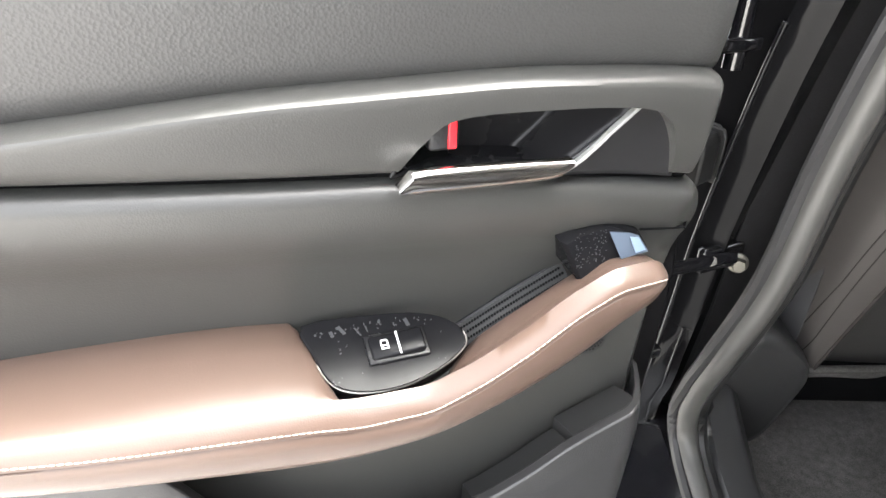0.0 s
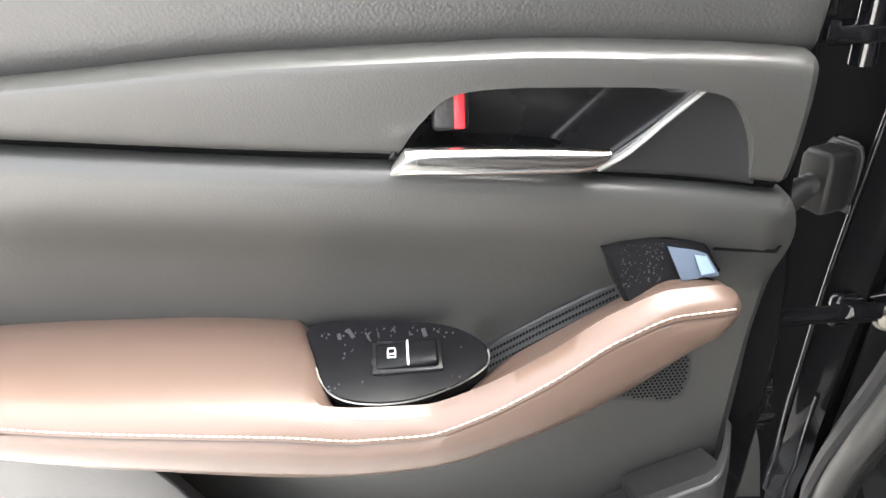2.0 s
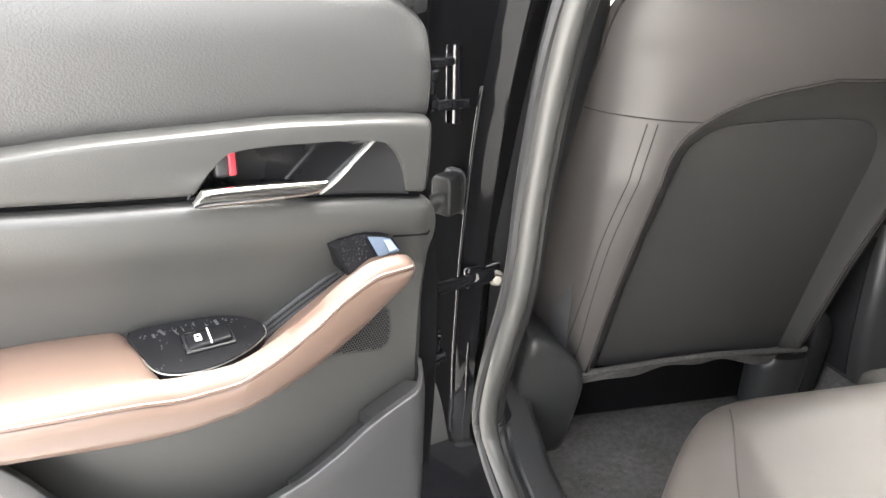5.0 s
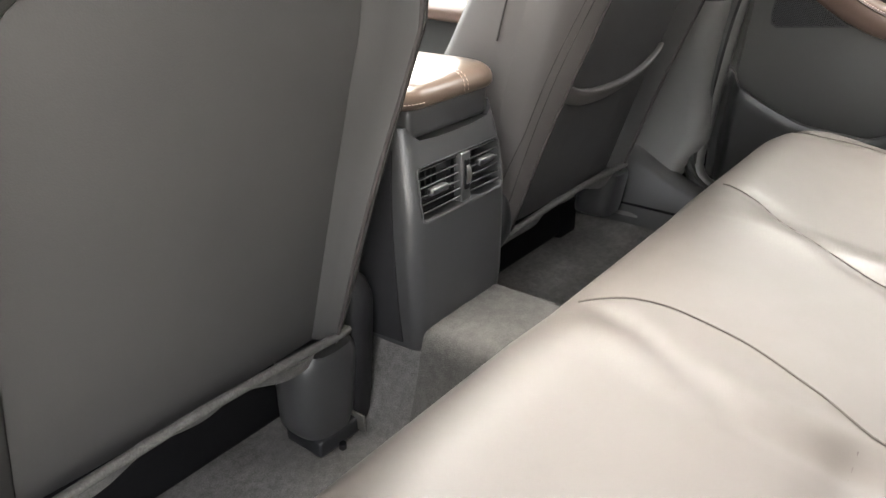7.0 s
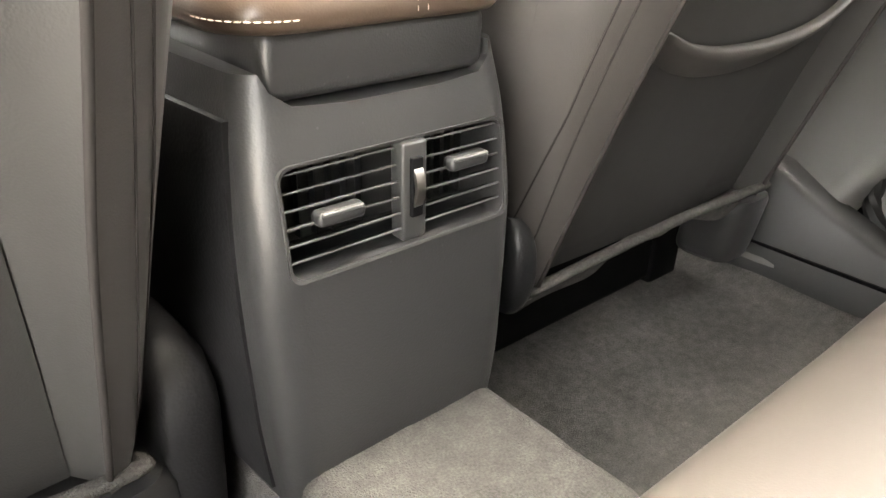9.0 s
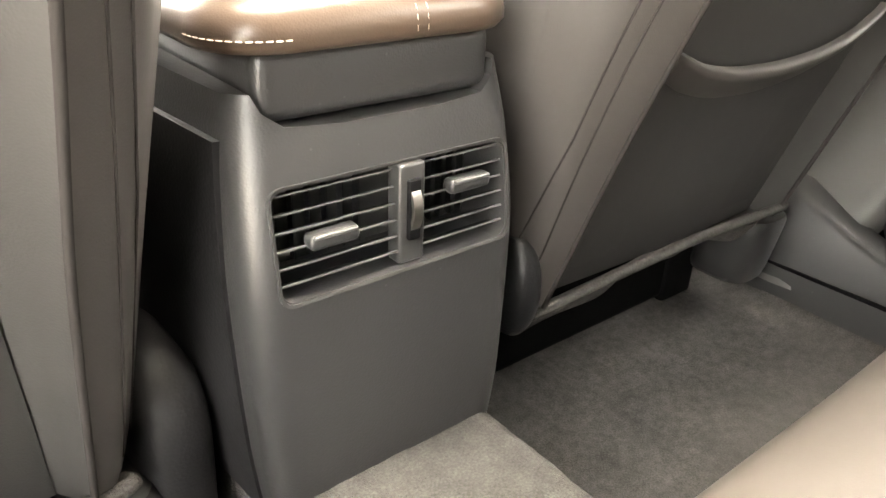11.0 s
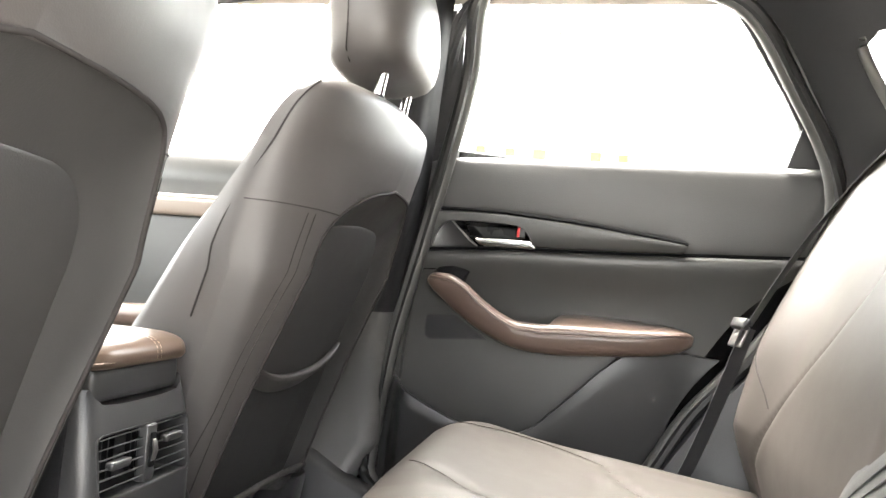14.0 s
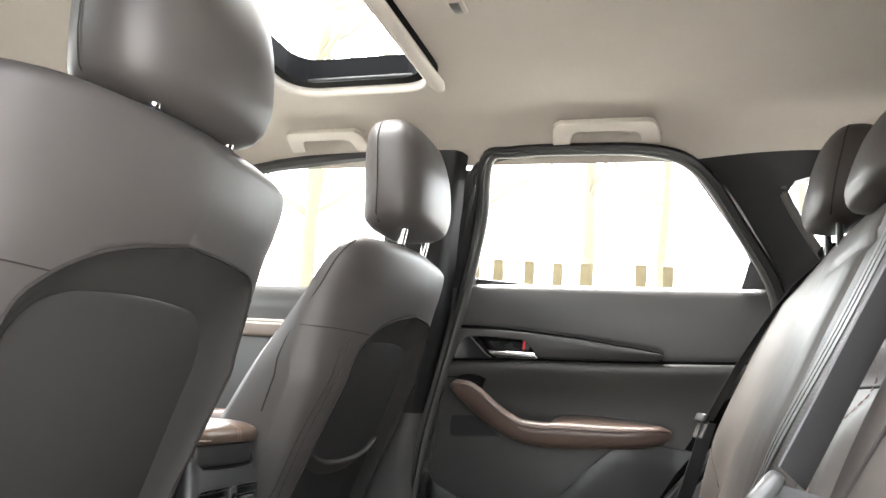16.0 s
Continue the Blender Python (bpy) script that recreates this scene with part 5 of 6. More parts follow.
            k = math.sin(math.pi * (0.06 + 0.88 * b)) ** 0.4
            rows.append([Vector((-0.205 + 0.016 * k * sup(math.cos(q), 2.6), 0.052 + 0.030 * k * sup(math.sin(q), 2.4), 0.536 + 0.082 * b)) for q in [2 * math.pi * j / 20 for j in range(20)]])
        part("hinge_cover", loft(rows), M_DARKPL, s, "dark rounded hinge cover", smooth=60)
    else:
        part("foot_bracket", rbox((0.070, 0.060, 0.022), (0.185, 0.085, 0.398), r=0.004), M_DARKPL, s)
        part("bracket_edge", rbox((0.003, 0.045, 0.024), (0.212, 0.066, 0.404), r=0.001), M_STEEL, s, "bare metal bracket edge")
        part("floor_bolt", disc((0.176, 0.046, 0.392), (0, -0.2, 1), 0.005, 0.008, n=6), M_PAINT, s)
    for q in (-1, 1):
        part("rail", rbox((0.035, 0.34, 0.03), (q * 0.165, 0.41, 0.402), r=0.005), M_DARKPL, s)
    rows = []
    for i in range(15):
        b = i / 14
        z = 0.375 + 0.225 * b
        w = curve(b, [(0, 0.022), (0.8, 0.024), (0.93, 0.021), (1, 0.012)])
        rows.append([Vector((-side * 0.230 + w * sup(math.cos(q), 4), 0.125 - 0.02 * b + curve(b, [(0, 0.06), (0.8, 0.064), (0.94, 0.052), (1, 0.03)]) * sup(math.sin(q), 3.0), z)) for q in [2 * math.pi * j / 24 for j in range(24)]])
    part("inner_cover", loft(rows), M_SIDEPL, s, "black plastic inner side cover", smooth=60)
    # headrest on two posts
    hr = []
    for i in range(23):
        b = i / 22
        z = rest_z + 0.222 * b
        k = curve(b, [(0, 0.30), (0.03, 0.62), (0.10, 0.88), (0.3, 1.0), (0.75, 0.96), (0.92, 0.80), (0.98, 0.55), (1, 0.30)])
        hw_ = 0.128 * k
        dd = 0.066 * curve(b, [(0, 0.35), (0.04, 0.72), (0.14, 0.98), (0.5, 1.0), (0.85, 0.82), (0.96, 0.52), (1, 0.25)])
        yc = lean - 0.105 + 0.010 * b + curve(b, [(0, 0.012), (0.3, 0.0), (1, 0.012)])
        hr.append([Vector((hw_ * sup(math.cos(q), 3.0), yc + dd * sup(math.sin(q), 2.8), z)) for q in [2 * math.pi * j / 40 for j in range(40)]])
    rest = part("headrest", loft(hr), M_LEATHER, s, "grey leather headrest", smooth=75)
    for q in (-1, 1):
        sp = []
        for i in range(15):
            b = 0.06 + 0.90 * i / 14
            k = curve(b, [(0, 0.30), (0.03, 0.62), (0.10, 0.88), (0.3, 1.0), (0.75, 0.96), (0.92, 0.80), (0.98, 0.55), (1, 0.30)])
            dd = 0.066 * curve(b, [(0, 0.35), (0.04, 0.72), (0.14, 0.98), (0.5, 1.0), (0.85, 0.82), (0.96, 0.52), (1, 0.25)])
            sp.append(Vector((q * (0.128 * k + 0.0004), lean - 0.105 + 0.010 * b + curve(b, [(0, 0.012), (0.3, 0.0), (1, 0.012)]) + dd * 0.25, rest_z + 0.222 * b)))
        part("headrest_seam", tube(sp, 0.0009, n=6), M_SEAM, rest)
        part("post", tube([(q * 0.062, -0.116, 1.09), (q * 0.062, -0.134, rest_z + 0.05)], 0.0068, n=12), M_CHROME, s, "chrome headrest post")
        part("post_collar", disc((q * 0.062, -0.118, 1.114), (0, 0, 1), 0.014, 0.014), M_DARKPL, s)
    return s


front_seat(-0.345, -1, "grey leather driver seat with a plain vinyl back", False, 1.122, 1.0, 0.0)
front_seat(0.345, 1, "grey leather passenger seat with a map pocket on its back", True, 1.150, 0.0, -0.008)

# ---- centre console ----
con = thing("center_console", "grey plastic centre console with rear air vents and brown lid", "center console", (0, 0, 0.50))
rows = []
for i in range(33):
    z = 0.495 + 0.265 * i / 32
    hw = curve(z, [(0.495, 0.080), (0.56, 0.086), (0.66, 0.089), (0.72, 0.087), (0.76, 0.083)])
    yb = curve(z, [(0.495, -0.006), (0.56, -0.009), (0.66, -0.008), (0.72, 0.0), (0.76, 0.010)])
    ring = []
    for q in range(9):
        a = radians(90 * q / 8)
        ring.append(Vector((hw - 0.020 + 0.020 * math.sin(a), yb + 0.020 - 0.020 * math.cos(a), z - 0.5)))
    ring += [Vector((hw + 0.004, yb + 0.08, z - 0.5)), Vector((hw + 0.02, 0.6, z - 0.5)), Vector((-hw - 0.02, 0.6, z - 0.5)), Vector((-hw - 0.004, yb + 0.08, z - 0.5))]
    for q in range(9):
        a = radians(90 - 90 * q / 8)
        ring.append(Vector((-hw + 0.020 - 0.020 * math.sin(a), yb + 0.020 - 0.020 * math.cos(a), z - 0.5)))
    rows.append(ring)
shell_c = part("body", loft(rows), M_PLASTIC, con, "grey plastic console body", smooth=50)
notch = [Vector((x, -0.1, z)) for x, z in [(-0.078, 0.30), (-0.076, 0.268), (-0.070, 0.252), (-0.060, 0.2445), (-0.03, 0.242), (0.03, 0.242), (0.060, 0.2445), (0.070, 0.252), (0.076, 0.268), (0.078, 0.30)]]
well = [Vector((x, -0.05, z)) for x, z in [(p.x, p.y) for p in [Vector(q) for q in round_rect(-0.0735, 0.0735, 0.1590, 0.2165, 0.008)]]]
cut(shell_c, prism(notch, (0, 0.6, 0)), prism(well, (0, 0.085, 0)))
part("storage_bin", rbox((0.142, 0.34, 0.036), (0, 0.181, 0.2620), r=0.008), M_PLASTIC, con, "grey storage bin")
# black sheets over the body's flanks, for the shade beside the seats
for q in (-1, 1):
    sp = shell(lambda a, b, q=q: Vector((q * (curve(0.50 + 0.235 * b, [(0.495, 0.080), (0.56, 0.086), (0.66, 0.089), (0.72, 0.087), (0.76, 0.083)]) + 0.003 + 0.0045 * min(1, a * 8) + 0.017 * a), 0.022 + 0.5 * a, 0.003 + 0.235 * b)), 6, 20, lambda a, b, q=q: (-q * 0.004, 0, 0))
    part("side_panel", sp, M_SIDEPL, con, "black sheet carrying the shade on the console's flank", smooth=60)
def lid_plan(d, z):
    return [Vector((x, y, z)) for x, y in round_rect(-0.0905 + d, 0.0905 - d, 0.002 + d, 0.36 - d, max(0.006, 0.036 - d * 0.6), n=8)]


LID = [(0.012, 0.2765), (0.003, 0.2780), (0.0, 0.2820), (0.0, 0.2870), (0.0012, 0.2925), (0.0045, 0.2975), (0.010, 0.3012), (0.019, 0.3042), (0.034, 0.3066), (0.055, 0.3080)]
lid_rows = [lid_plan(d, z) for d, z in LID]
lid = part("lid", loft(lid_rows), M_LID, con, "brown leather armrest lid", smooth=70)
st = bmesh.new()
for dx in (0.013, 0.0195):
    stitches([(dx, 0.0017 + d, z + 0.0003) for d, z in LID[2:]] + [(dx, 0.30, 0.3083)], 0.0030, 0.0022, 0.00026, bm=st)
part("stitching", st, M_THREAD, lid)
st = bmesh.new()
stitches([(p.x * 1.003, p.y - 0.0004, 0.2845) for p in lid_plan(0.0, 0.0) if p.x < -0.045 and p.y < 0.1] + [(-0.0908, 0.30, 0.2845)], 0.003, 0.0014, 0.0004, bm=st)
part("edge_stitching", st, M_THREAD, lid)

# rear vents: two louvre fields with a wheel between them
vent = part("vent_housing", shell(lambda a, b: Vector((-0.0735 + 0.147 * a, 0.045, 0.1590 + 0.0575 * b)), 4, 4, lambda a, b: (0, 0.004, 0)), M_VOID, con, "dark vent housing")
ro, ri = round_rect(-0.0755, 0.0755, 0.1570, 0.2185, 0.008), round_rect(-0.0738, 0.0738, 0.1586, 0.2170, 0.007)
def vy(z):
    return curve(z + 0.5, [(0.56, -0.009), (0.66, -0.008), (0.72, 0.0), (0.76, 0.010)])
b = loft([[Vector((x, vy(z) + dy, z)) for x, z in pts] for pts, dy in ((ro, 0.004), (ro, -0.0012), (ri, -0.0006), (ri, 0.006))], caps=False)
part("vent_bezel", b, M_BEZEL, vent, "grey vent surround", smooth=30)
part("center_bar", rbox((0.017, 0.012, 0.0580), (0.0065, 0.001, 0.1878), r=0.002), M_BEZEL, vent)
part("wheel_slot", rbox((0.008, 0.004, 0.035), (0.0065, -0.0055, 0.191), r=0.001), M_VOID, vent)
wheel = bmesh.new()
wr = [[Vector((0.0065 + dx, 0.0105 - rr_ * math.cos(a), 0.191 + rr_ * math.sin(a))) for a in [radians(-50 + 100 * k / 30) for k in range(31)]] for dx, rr_ in ((-0.003, 0.019), (-0.003, 0.0212), (0.003, 0.0212), (0.003, 0.019))]
loft(wr + [wr[0]], closed=False, caps=False, bm=wheel)
part("thumb_wheel", wheel, M_STEEL, vent, "ribbed grey thumb wheel", smooth=30)
# near-black blades and pale front edges paint the vents' shade and highlights
for x0, x1 in ((-0.0735, -0.0020), (0.0150, 0.0735)):
    for k in range(6):
        z = 0.1660 + 0.0091 * k
        xc = (x0 + x1) / 2
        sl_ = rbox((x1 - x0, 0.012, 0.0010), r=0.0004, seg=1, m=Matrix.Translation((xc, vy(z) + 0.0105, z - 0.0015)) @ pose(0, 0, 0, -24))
        lv = part("louvre", sl_, M_VOID, vent, "thin louvre with its shade and light edge painted on")
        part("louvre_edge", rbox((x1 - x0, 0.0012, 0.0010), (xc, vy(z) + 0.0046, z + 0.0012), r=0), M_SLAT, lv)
    for k in range(7):
        x = x0 + 0.006 + (x1 - x0 - 0.010) * k / 6
        part("vane", rbox((0.0010, 0.010, 0.053), (x, 0.034, 0.188), r=0), M_DARKPL, vent)
for x, z in ((-0.042, 0.1875), (0.047, 0.1965)):
    tb = part("vent_tab", rbox((0.029, 0.010, 0.0085), r=0.003, m=Matrix.Translation((x, vy(z) + 0.003, z))), M_PLASTIC, vent, "grey louvre tab")
    part("tab_edge", rbox((0.025, 0.003, 0.0022), (x, vy(z) - 0.0014, z + 0.0033), r=0.0009), M_SLAT, tb)

# ---- rear bench ----
bench = thing("rear_bench", "grey leather rear bench seat with three places", "rear seat", (0, -0.5, 0.39))


# pad joints in the cushion, as (distance back, x)
CUSHION_LINES = ([(0.22, -0.110), (0.344, -0.156), (0.41, -0.170), (0.51, -0.165), (0.74, -0.16)],
                 [(0.22, 0.235), (0.26, 0.220), (0.31, 0.178), (0.37, 0.136), (0.43, 0.112), (0.50, 0.108), (0.74, 0.12)],
                 [(0.22, -0.470), (0.32, -0.518), (0.45, -0.530), (0.74, -0.53)],
                 [(0.22, 0.500), (0.32, 0.530), (0.45, 0.500), (0.50, 0.400), (0.55, 0.36), (0.74, 0.35)])


def cushion_top(x, s):
    """s runs from the foot of the front face over the front edge to the back."""
    y = curve(s, [(0, -0.215), (0.16, -0.184), (0.26, -0.186), (0.32, -0.204), (0.40, -0.255), (0.55, -0.40), (1.0, -0.74)])
    z = curve(s, [(0, 0.43), (0.16, 0.55), (0.26, 0.615), (0.32, 0.645), (0.40, 0.656), (0.55, 0.638), (1.0, 0.600)])
    ax = abs(x)
    into = max(0.0, min(1.0, (s - 0.34) / 0.12))
    seat = max(0.0, min(1.0, (ax - 0.13) / 0.06)) * max(0.0, min(1.0, (0.60 - ax) / 0.10))
    yw = y
    dish = 0.011 * seat * into * max(0.0, math.sin(math.pi * min(1, max(0, (ax - 0.14) / 0.44)))) ** 0.6
    ridge = 0.004 * math.exp(-((ax - 0.145) / 0.03) ** 2) * into
    drop = 0.11 * max(0, (ax - 0.515) / 0.10 if x > 0 else (ax - 0.475) / 0.075) ** 2.4
    puff = 0.006 * math.exp(-((s - 0.36) / 0.08) ** 2) * seat
    y -= 0.075 * max(0, (ax - (0.44 if x > 0 else 0.41)) / 0.15) ** 2 * max(0, 1 - s)
    back = max(0.0, min(1.0, (-0.225 - yw) / 0.03))
    groove = 0.0
    if yw < -0.21:
        for line in CUSHION_LINES:
            groove += 0.0045 * math.exp(-((x - curve(-yw, line)) / 0.015) ** 2) * back
        if 0.13 < ax < 0.43:
            groove += 0.005 * math.exp(-((yw + 0.450) / 0.010) ** 2) * min(1.0, (ax - 0.13) / 0.03, (0.43 - ax) / 0.03)
    return Vector((x, y + 0.5, z - dish + ridge - drop + puff - groove - 0.39))


cb = shell(lambda a, b: cushion_top(-0.60 + 1.20 * a, b), 320, 60, lambda a, b: (0, -0.02 if b < 0.3 else 0, -0.05))
cush = part("cushion", cb, M_BENCH, bench, "grey leather cushion", smooth=75)
def across(y):
    """The profile step at which the cushion reaches back to y."""
    return curve(-y, [(0.204, 0.32), (0.255, 0.40), (0.40, 0.55), (0.74, 1.0)])


def seam_on(line, y0, y1):
    return [cushion_top(curve(-y, line), across(y)) + Vector((0, 0, 0.0005)) for y in [y0 + (y1 - y0) * k / 50 for k in range(51)]]


DART = [(0.215, -0.112), (0.235, -0.098), (0.255, -0.087), (0.293, -0.079), (0.341, -0.081), (0.412, -0.105), (0.462, -0.135), (0.60, -0.155)]
part("seat_seam", tube(seam_on(DART, -0.217, -0.60), 0.0010, n=6), M_SEAMC, cush)
for line in CUSHION_LINES[1:]:
    part("pad_seam", tube(seam_on(line, -0.222, -0.62), 0.0009, n=6), M_SEAMC, cush)
for q in (-1, 1):
    sm = [cushion_top(q * (0.15 + 0.26 * k / 30), across(-0.450)) + Vector((0, 0, 0.0006)) for k in range(31)]
    part("cross_seam", tube(sm, 0.0008, n=6), M_SEAMC, cush)


FAR_SEAM = [(0.66, 0.48), (0.75, 0.42), (0.86, 0.310), (0.95, 0.272), (1.02, 0.305), (1.10, 0.350)]


def rest_face(x, z):
    """The rear backrest's front face: two outer places, a flat perforated middle part beside the split."""
    y = curve(z, [(0.58, -0.690), (0.66, -0.680), (0.80, -0.705), (0.95, -0.765), (1.08, -0.825), (1.14, -0.850), (1.172, -0.872), (1.184, -0.91)])
    ax = abs(x)
    fade = max(0, min(1, (z - 0.60) / 0.1)) * max(0, min(1, (1.155 - z) / 0.08))
    dent = lambda d, w: math.exp(-(d / w) ** 2)
    rise = lambda a, b, w: max(0.0, min(1.0, (x - a) / w)) * max(0.0, min(1.0, (b - x) / w))
    side = curve(z, FAR_SEAM)
    bol = 0.034 * dent(ax - 0.535, 0.065)
    pillow = 0.016 * rise(-0.425, -0.300, 0.025) ** 0.5 * (1 - 0.8 * dent(z - 0.905, 0.020)) + 0.010 * rise(0.030, side, 0.03) ** 0.5 + 0.012 * rise(-0.28, -0.02, 0.03) * 0.2
    gro = 0.010 * dent(x - 0.012, 0.007) + 0.008 * dent(x - side, 0.007) * fade + 0.013 * dent(x + 0.287, 0.010) * fade + 0.009 * dent(x + 0.437, 0.007) * fade
    gro += 0.006 * dent(z - 1.088, 0.008) * rise(-0.10, 0.24, 0.03)
    turn = 0.06 * max(0, (ax - 0.57) / 0.06) ** 2
    return Vector((x, y + 0.5 + (bol + pillow) * fade - gro - turn, z - 0.39 - 0.03 * max(0, (ax - 0.52) / 0.11) ** 2))


rb = shell(lambda a, b: rest_face(-0.63 + 1.26 * a, 0.58 + 0.604 * b), 220, 70, lambda a, b: (0, -0.10, 0))
rest_ = part("backrest", rb, M_BENCH, bench, "grey leather backrest in padded sections", smooth=75)
mid_ = shell(lambda a, b: rest_face(-0.272 + 0.262 * a, 0.66 + 0.44 * b) + Vector((0, 0.003, 0)), 16, 30, lambda a, b: (0, -0.003, 0))
mp = part("middle_panel", mid_, M_PERF, rest_, "dark perforated leather middle panel", smooth=75)
pf = bmesh.new()
for i in range(49):
    for j in range(78):
        c = rest_face(-0.255 + 0.0045 * (i + 0.5 * (j % 2)), 0.68 + 0.0045 * j) + Vector((0, 0.0044, 0))
        pf.faces.new([pf.verts.new(c + Vector((0.0006 * math.cos(q), -0.00025 * math.sin(q), 0.0006 * math.sin(q)))) for q in [math.pi / 3 * k for k in range(6)]])
part("perforation", pf, M_SEAM, mp, kind="stuff")
st = stitches([rest_face(-0.375, 0.68 + 0.01 * k) + Vector((0, 0.001, 0)) for k in range(42)], 0.0046, 0.0020, 0.0006)
part("stitching", st, M_THREADR, rest_, "rose thread stitching")
part("cross_seam", tube([rest_face(-0.300 - 0.13 * k / 20, 0.905) + Vector((0, 0.0008, 0)) for k in range(21)], 0.0012, n=6), M_SEAM, rest_)
part("pad_seam", tube([rest_face(curve(z, FAR_SEAM), z) + Vector((0, 0.0008, 0)) for z in [0.70 + 0.40 * k / 40 for k in range(41)]], 0.0018, n=6), M_SEAM, rest_)
part("split_line", tube([rest_face(0.012, 0.66 + 0.47 * k / 30) + Vector((0, 0.002, 0)) for k in range(31)], 0.0022, n=6), M_VOID, rest_, "dark split line")
for q in (-1, 1):
    dart = [rest_face(q * curve(k / 20, [(0, 0.46), (0.3, 0.545), (0.7, 0.565), (1, 0.545)]), 0.74 + 0.31 * k / 20) + Vector((0, 0.0006, 0)) for k in range(21)]
    part("dart_seam", tube(dart, 0.0012, n=6), M_SEAM, rest_)


def rear_headrest(x, z0, hw0, h):
    rows = []
    for i in range(19):
        b = i / 18
        k = curve(b, [(0, 0.4), (0.05, 0.75), (0.2, 0.97), (0.6, 1.0), (0.85, 0.9), (0.96, 0.65), (1, 0.35)])
        dd = 0.052 * curve(b, [(0, 0.4), (0.06, 0.8), (0.3, 1.0), (0.8, 0.85), (0.96, 0.55), (1, 0.3)])
        rows.append([Vector((x + hw0 * k * sup(math.cos(q), 3), -0.36 - 0.03 * b + dd * sup(math.sin(q), 2.6), z0 - 0.39 + h * b)) for q in [2 * math.pi * j / 32 for j in range(32)]])
    r = part("headrest", loft(rows), M_BENCH, bench, "grey leather headrest", smooth=75)
    for q in (-1, 1):
        sp = [rows[k][14 if q < 0 else 2] + Vector((0, 0.001, 0)) for k in range(1, 18)]
        part("headrest_seam", tube(sp, 0.0013, n=6), M_SEAM, r)
        part("post", tube([(x + q * 0.05, -0.36, z0 - 0.45), (x + q * 0.05, -0.36, z0 - 0.37)], 0.006, n=10), M_DARKPL, r)


rear_headrest(0.405, 1.186, 0.112, 0.172)
rear_headrest(0.05, 1.142, 0.11, 0.125)
rear_headrest(-0.40, 1.150, 0.125, 0.160)


# ---- seat belts ----
def webbing(name, pts, width, label, up):
    pts = spline(pts, 8)
    rows = []
    for i, p in enumerate(pts):
        d = (pts[min(i + 1, len(pts) - 1)] - pts[max(i - 1, 0)]).normalized()
        s = d.cross(Vector(up)).normalized()
        n = s.cross(d)
        rows.append([p + s * (width / 2 * c) + n * e for c, e in ((-1, 0), (-0.3, 0.0006), (0.3, 0.0006), (1, 0), (1, -0.0012), (-1, -0.0012))])
    return loft(rows)


for sd in (1, -1):
    belt = thing("seat_belt", "grey webbing seat belt drawn down beside the seat, with metal tongue", "seat belt", (0.5 if sd > 0 else -0.44, -0.7, 0.6), "seat belts")
    B = lambda x, y, z: (sd * (x - 0.5), y + 0.7, z - 0.6)
    part("webbing", webbing("w", [B(0.49, -0.862, 1.16), B(0.525, -0.810, 1.10), B(0.560, -0.735, 0.98), B(0.578, -0.668, 0.85)], 0.046, "", (0.36, 0.93, 0) if sd > 0 else (0.42, 0.90, 0.05)), M_BELTP if sd > 0 else M_BELT, belt)
    part("lower_webbing", webbing("w", [B(0.578, -0.668, 0.845), B(0.592, -0.638, 0.74), B(0.610, -0.60, 0.62), B(0.618, -0.56, 0.52)], 0.046, "", (sd * 0.6, 0.8, 0)), M_BELT, belt)
    if sd > 0:
        part("tongue", rbox((0.030, 0.006, 0.036), r=0.0025, m=Matrix.Translation(B(0.573, -0.654, 0.832)) @ pose(0, 0, 0, 25, 0, sd * 30)), M_STEEL, belt, "metal belt tongue")
    part("tongue_grip", rbox((0.032, 0.014, 0.018) if sd > 0 else (0.010, 0.010, 0.024), r=0.004, m=Matrix.Translation(B(0.574, -0.656, 0.852 if sd > 0 else 0.842)) @ pose(0, 0, 0, 25, 35 if sd < 0 else 0, sd * 30)), M_PLASTIC if sd > 0 else M_SLAT, belt)
    part("guide", rbox((0.07, 0.03, 0.02), r=0.008, m=Matrix.Translation(B(0.49, -0.868, 1.168))), M_GLOSS, belt, "black belt guide")
fbelt = thing("seat_belt", "dark front seat belt hanging beside the pillar, white glint blocks on it", "seat belt", (-0.57, 0.035, 0.60), "seat belts")
part("webbing", webbing("w", [(0.0, 0.0, 0.66), (0.0, 0.002, 0.36), (0.002, 0.010, 0.10), (0.004, 0.02, -0.05)], 0.046, "", (1, 0.2, 0)), M_BELT, fbelt)
# two white blocks paint the glints of hardware beside the pillar
for dz in (0.354, 0.366):
    part("tag", rbox((0.004, 0.012, 0.009), r=0.001, m=Matrix.Translation((-0.001, -0.010, dz))), M_WHITE, fbelt, "white block standing for a glint")
belt2 = thing("seat_belt", "wide grey webbing centre seat belt lying folded down the backrest", "seat belt", (0.1, -0.8, 0.6), "seat belts")
for dx, dy, wide in ((0.0, 0.0045, 0.058), (0.006, 0.0060, 0.036), (0.009, 0.0074, 0.016)):
    w_pts = [Vector((-0.1, 0.8, -0.6)) + rest_face(curve(1.15 - 0.47 * k / 11, [(0.68, 0.10), (0.77, 0.020), (0.83, -0.050), (0.92, -0.100), (1.0, -0.130), (1.15, -0.128)]) + dx, 1.15 - 0.47 * k / 11) + Vector((0, -0.5 + dy, 0.39)) for k in range(12)]
    part("webbing", webbing("w", w_pts, wide, "", (0, 0.9, 0.4)), M_BELTP, belt2)
part("guide", rbox((0.07, 0.03, 0.018), r=0.007, m=Matrix.Translation((-0.225, -0.062, 0.572))), M_GLOSS, belt2, "black belt guide")
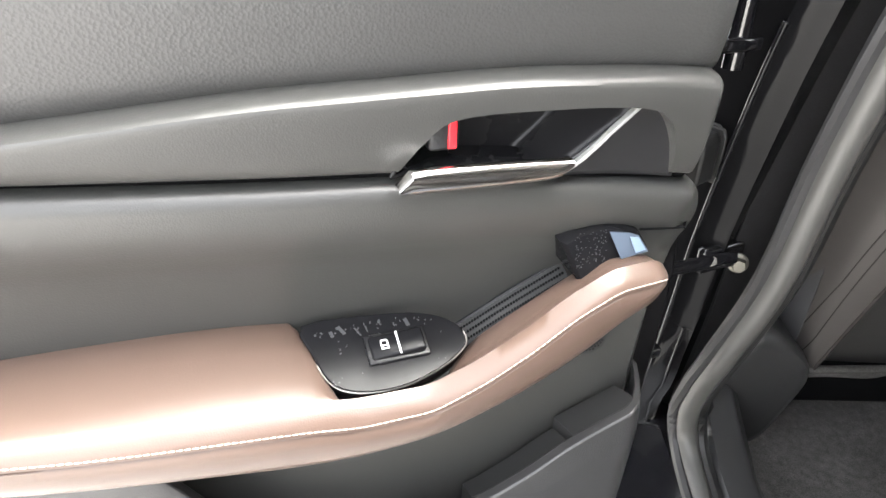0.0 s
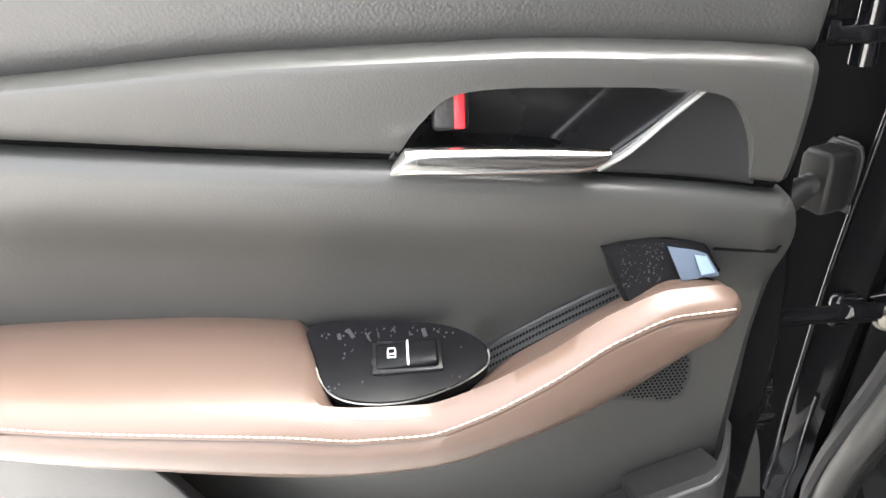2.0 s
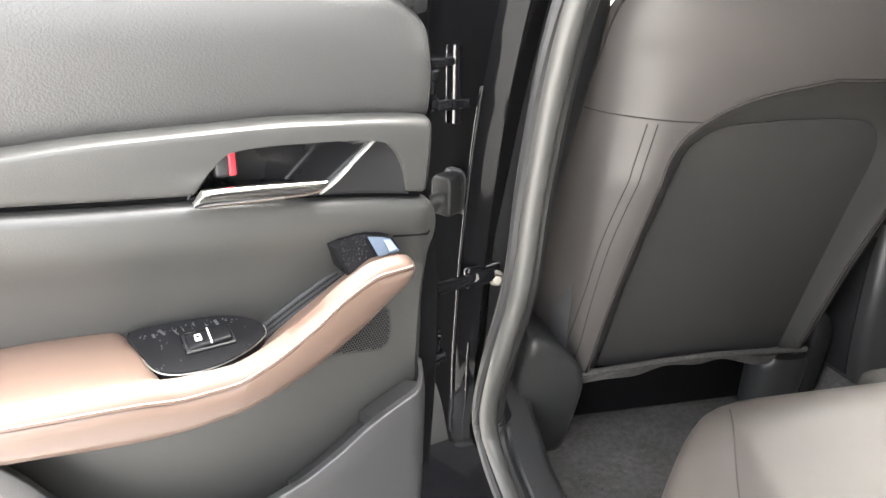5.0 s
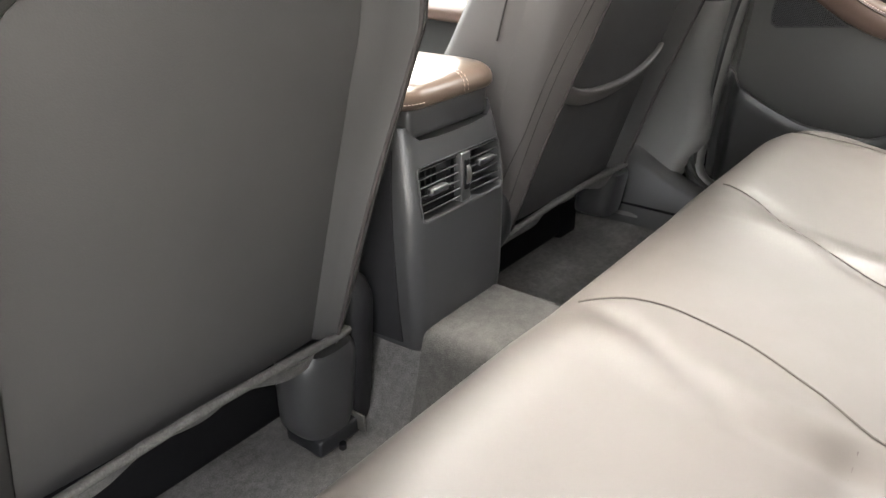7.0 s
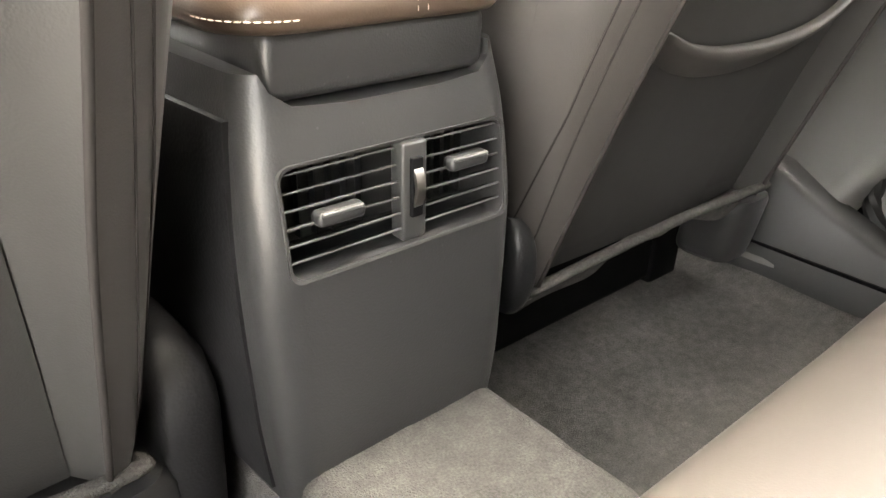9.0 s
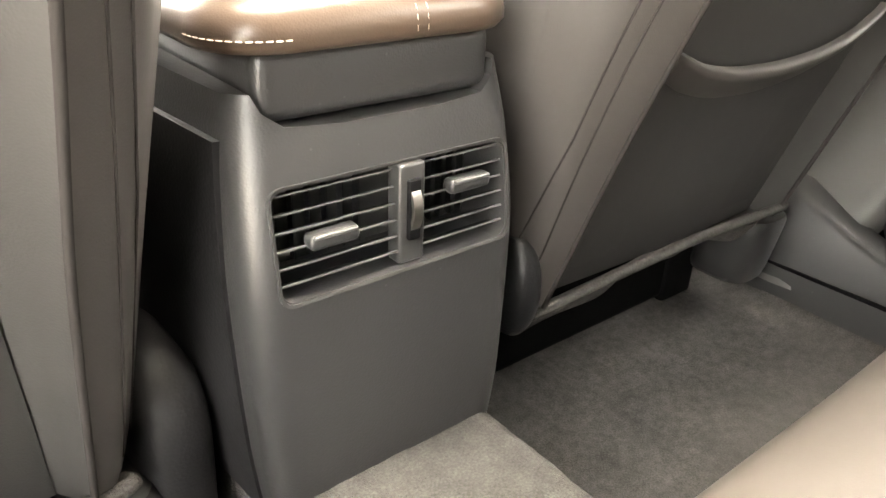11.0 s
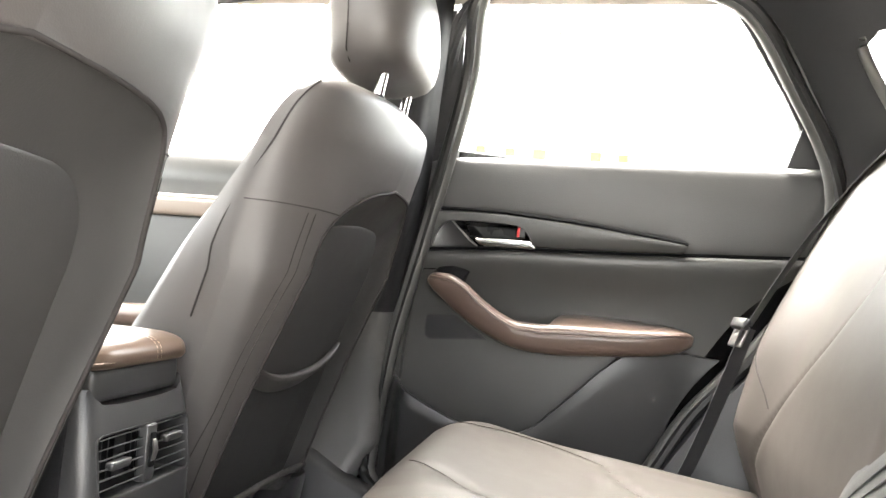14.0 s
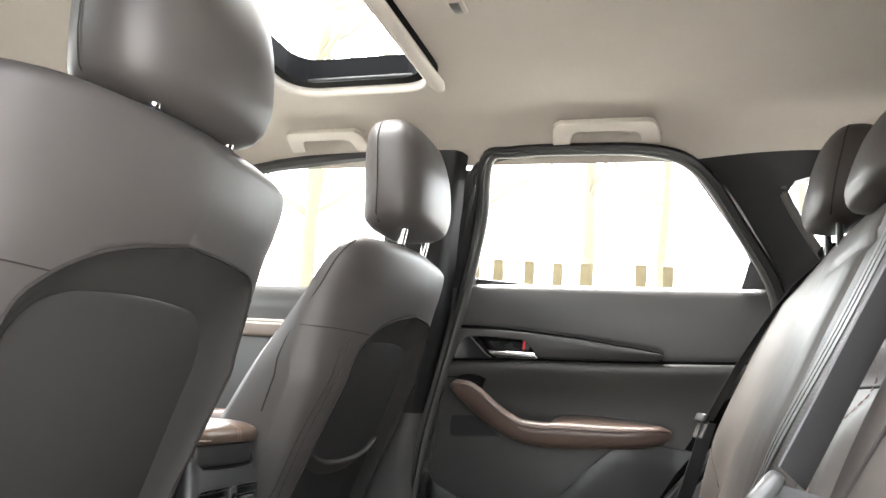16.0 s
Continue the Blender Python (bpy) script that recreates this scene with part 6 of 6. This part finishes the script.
for x in (-0.13, 0.16):
    bk = thing("belt_buckle", "dark seat belt buckle standing in the cushion gap", "belt buckle", (x, -0.655, 0.63), "belt buckles")
    part("body", rbox((0.030, 0.024, 0.07), r=0.007, m=pose(0, 0, 0.02, -25)), M_CREAMPL if x < 0 else M_DARKPL, bk)

# ---- hardware on the jamb of the open door ----
check = thing("door_check", "black steel door check strap bolted to the jamb", "door check", (-0.70, -0.037, 0.758))
part("strap", tube([(0.0, -0.014, 0.006), (-0.03, -0.020, 0.004), (-0.083, -0.031, -0.002), (-0.115, -0.038, -0.006)], [0.0095, 0.009, 0.0085, 0.0085], n=8, flat=0.40, up=(0.6, -0.7, 0)), M_PAINT, check)
part("bracket", rbox((0.055, 0.014, 0.03), r=0.006, m=Matrix.Translation((-0.012, -0.005, 0.004)) @ pose(0, 0, 0, 0, 0, 25)), M_PAINT, check)
part("bolt", disc((0.006, -0.012, -0.002), (-0.3, -1, 0.2), 0.0072, 0.007, n=6), M_BOLT, check, "bare steel bolt")
part("washer", disc((0.006, -0.009, -0.002), (-0.3, -1, 0.2), 0.0100, 0.003, n=20), M_BOLT, check)
part("bolt", disc((-0.024, -0.016, 0.006), (-0.3, -1, 0.2), 0.007, 0.006, n=6), M_PAINT, check)
boot = thing("cable_boot", "ribbed grey rubber cable boot between door and jamb", "cable boot", (-0.759, -0.050, 0.870))
br = spline([(-0.006, -0.004, -0.002), (-0.018, -0.016, -0.003), (-0.028, -0.034, -0.005), (-0.038, -0.054, -0.007)], 12)
part("bellows", tube(br, [0.0070 + 0.0020 * math.cos(i * 1.57) for i in range(len(br))], n=14), M_RUBBERB, boot, smooth=60)
plug_side = [(-0.026, -0.022), (-0.026, 0.017), (-0.019, 0.026), (0.019, 0.026), (0.026, 0.018), (0.026, -0.019), (0.019, -0.026), (-0.020, -0.026)]
turn_in = pose(0, 0, 0, 0, 0, 38)
plug = part("plug", prism([turn_in @ Vector((-0.013, w * 0.54, z * 0.90)) for z, w in plug_side], turn_in.to_3x3() @ Vector((0.024, 0, 0))), M_RUBBERB, boot, "block-shaped rubber plug", bevel=0.003, smooth=50)
for k in range(2):
    part("collar", prism([turn_in @ Vector((0.012 + 0.006 * k, w * 0.66, z)) for z, w in plug_side], turn_in.to_3x3() @ Vector((0.004, 0, 0))), M_RUBBERB, plug, bevel=0.0015, smooth=50)
part("boot_mount", prism([turn_in @ Vector((0.016, w * 0.55, z * 0.8)) for z, w in plug_side], (0.010, 0.085, 0)), M_CAVITY, boot, "added mount behind the plug, in the cavity's shade black")

# ---- outside: posts and bare trees beyond the far windows ----
rnd = random.Random(11)
for i in range(12):
    y = (2.74 - 0.28 * i if i < 10 else 2.18 - 0.246 * i) + rnd.uniform(-0.02, 0.02)
    hgt = 2.13 - 0.007 * i + rnd.uniform(-0.015, 0.015)
    pst = thing("fence_post", "weathered squared timber post standing in a row", "fence post", (6.0, y, 0), "fence posts")
    part("shaft", rbox((0.10, 0.10 + rnd.uniform(-0.015, 0.02), hgt), (0, 0, hgt / 2), r=0.012), M_POST, pst)
    part("rail", rbox((0.04, 0.26, 0.10), (0.06, -0.13, 1.35), r=0.006), M_POST, pst)


def bare_tree(x, y, h, r0, seed):
    rd = random.Random(seed)
    t = thing("bare_tree", "tall bare winter tree with thin branches", "tree", (x, y, 0), "bare trees")
    bm = bmesh.new()
    trunk = [Vector((0.15 * noise.noise(Vector((seed, k * 0.5, 0))) * k / 4, 0.15 * noise.noise(Vector((k * 0.5, seed, 3))) * k / 4, h * k / 12)) for k in range(13)]
    tube(trunk, [r0 * (1 - 0.85 * k / 12) for k in range(13)], n=8, up=(1, 0, 0.02), bm=bm)
    part("trunk", bm, M_BARK, t)
    bm = bmesh.new()
    def limb(p, d, l, r, depth):
        pts = [p]
        for k in range(4):
            d = (d + Vector((rd.uniform(-0.25, 0.25), rd.uniform(-0.25, 0.25), rd.uniform(-0.05, 0.22)))).normalized()
            pts.append(pts[-1] + d * l / 4)
        tube(pts, [r * (1 - 0.2 * k) for k in range(5)], n=5, up=(0.9, 0.4, 0.1), bm=bm)
        if depth:
            for k in (2, 3, 4):
                q = Vector((rd.uniform(-1, 1), rd.uniform(-1, 1), rd.uniform(0.0, 0.8))).normalized()
                limb(pts[k], (d + q).normalized(), l * rd.uniform(0.45, 0.65), r * 0.45, depth - 1)
    for k in range(9):
        i = 4 + k * 8 // 9
        a = rd.uniform(0, 6.28)
        limb(trunk[i], Vector((math.cos(a), math.sin(a), 0.6)).normalized(), h * rd.uniform(0.16, 0.28), r0 * 0.36, 2)
    part("branches", bm, M_BARK, t, kind="stuff")


for k, (x, y, h, r0) in enumerate([(11.6, -0.4, 12, 0.10), (10.5, 2.6, 11, 0.13), (11.0, 0.8, 12, 0.12), (13, 4.4, 12, 0.15), (12.5, -2.6, 11, 0.11), (7.9, 4.19, 9, 0.13), (14, 7.5, 13, 0.16), (8.5, 9.0, 13, 0.15)]):
    bare_tree(x, y, h, r0, k + 3)
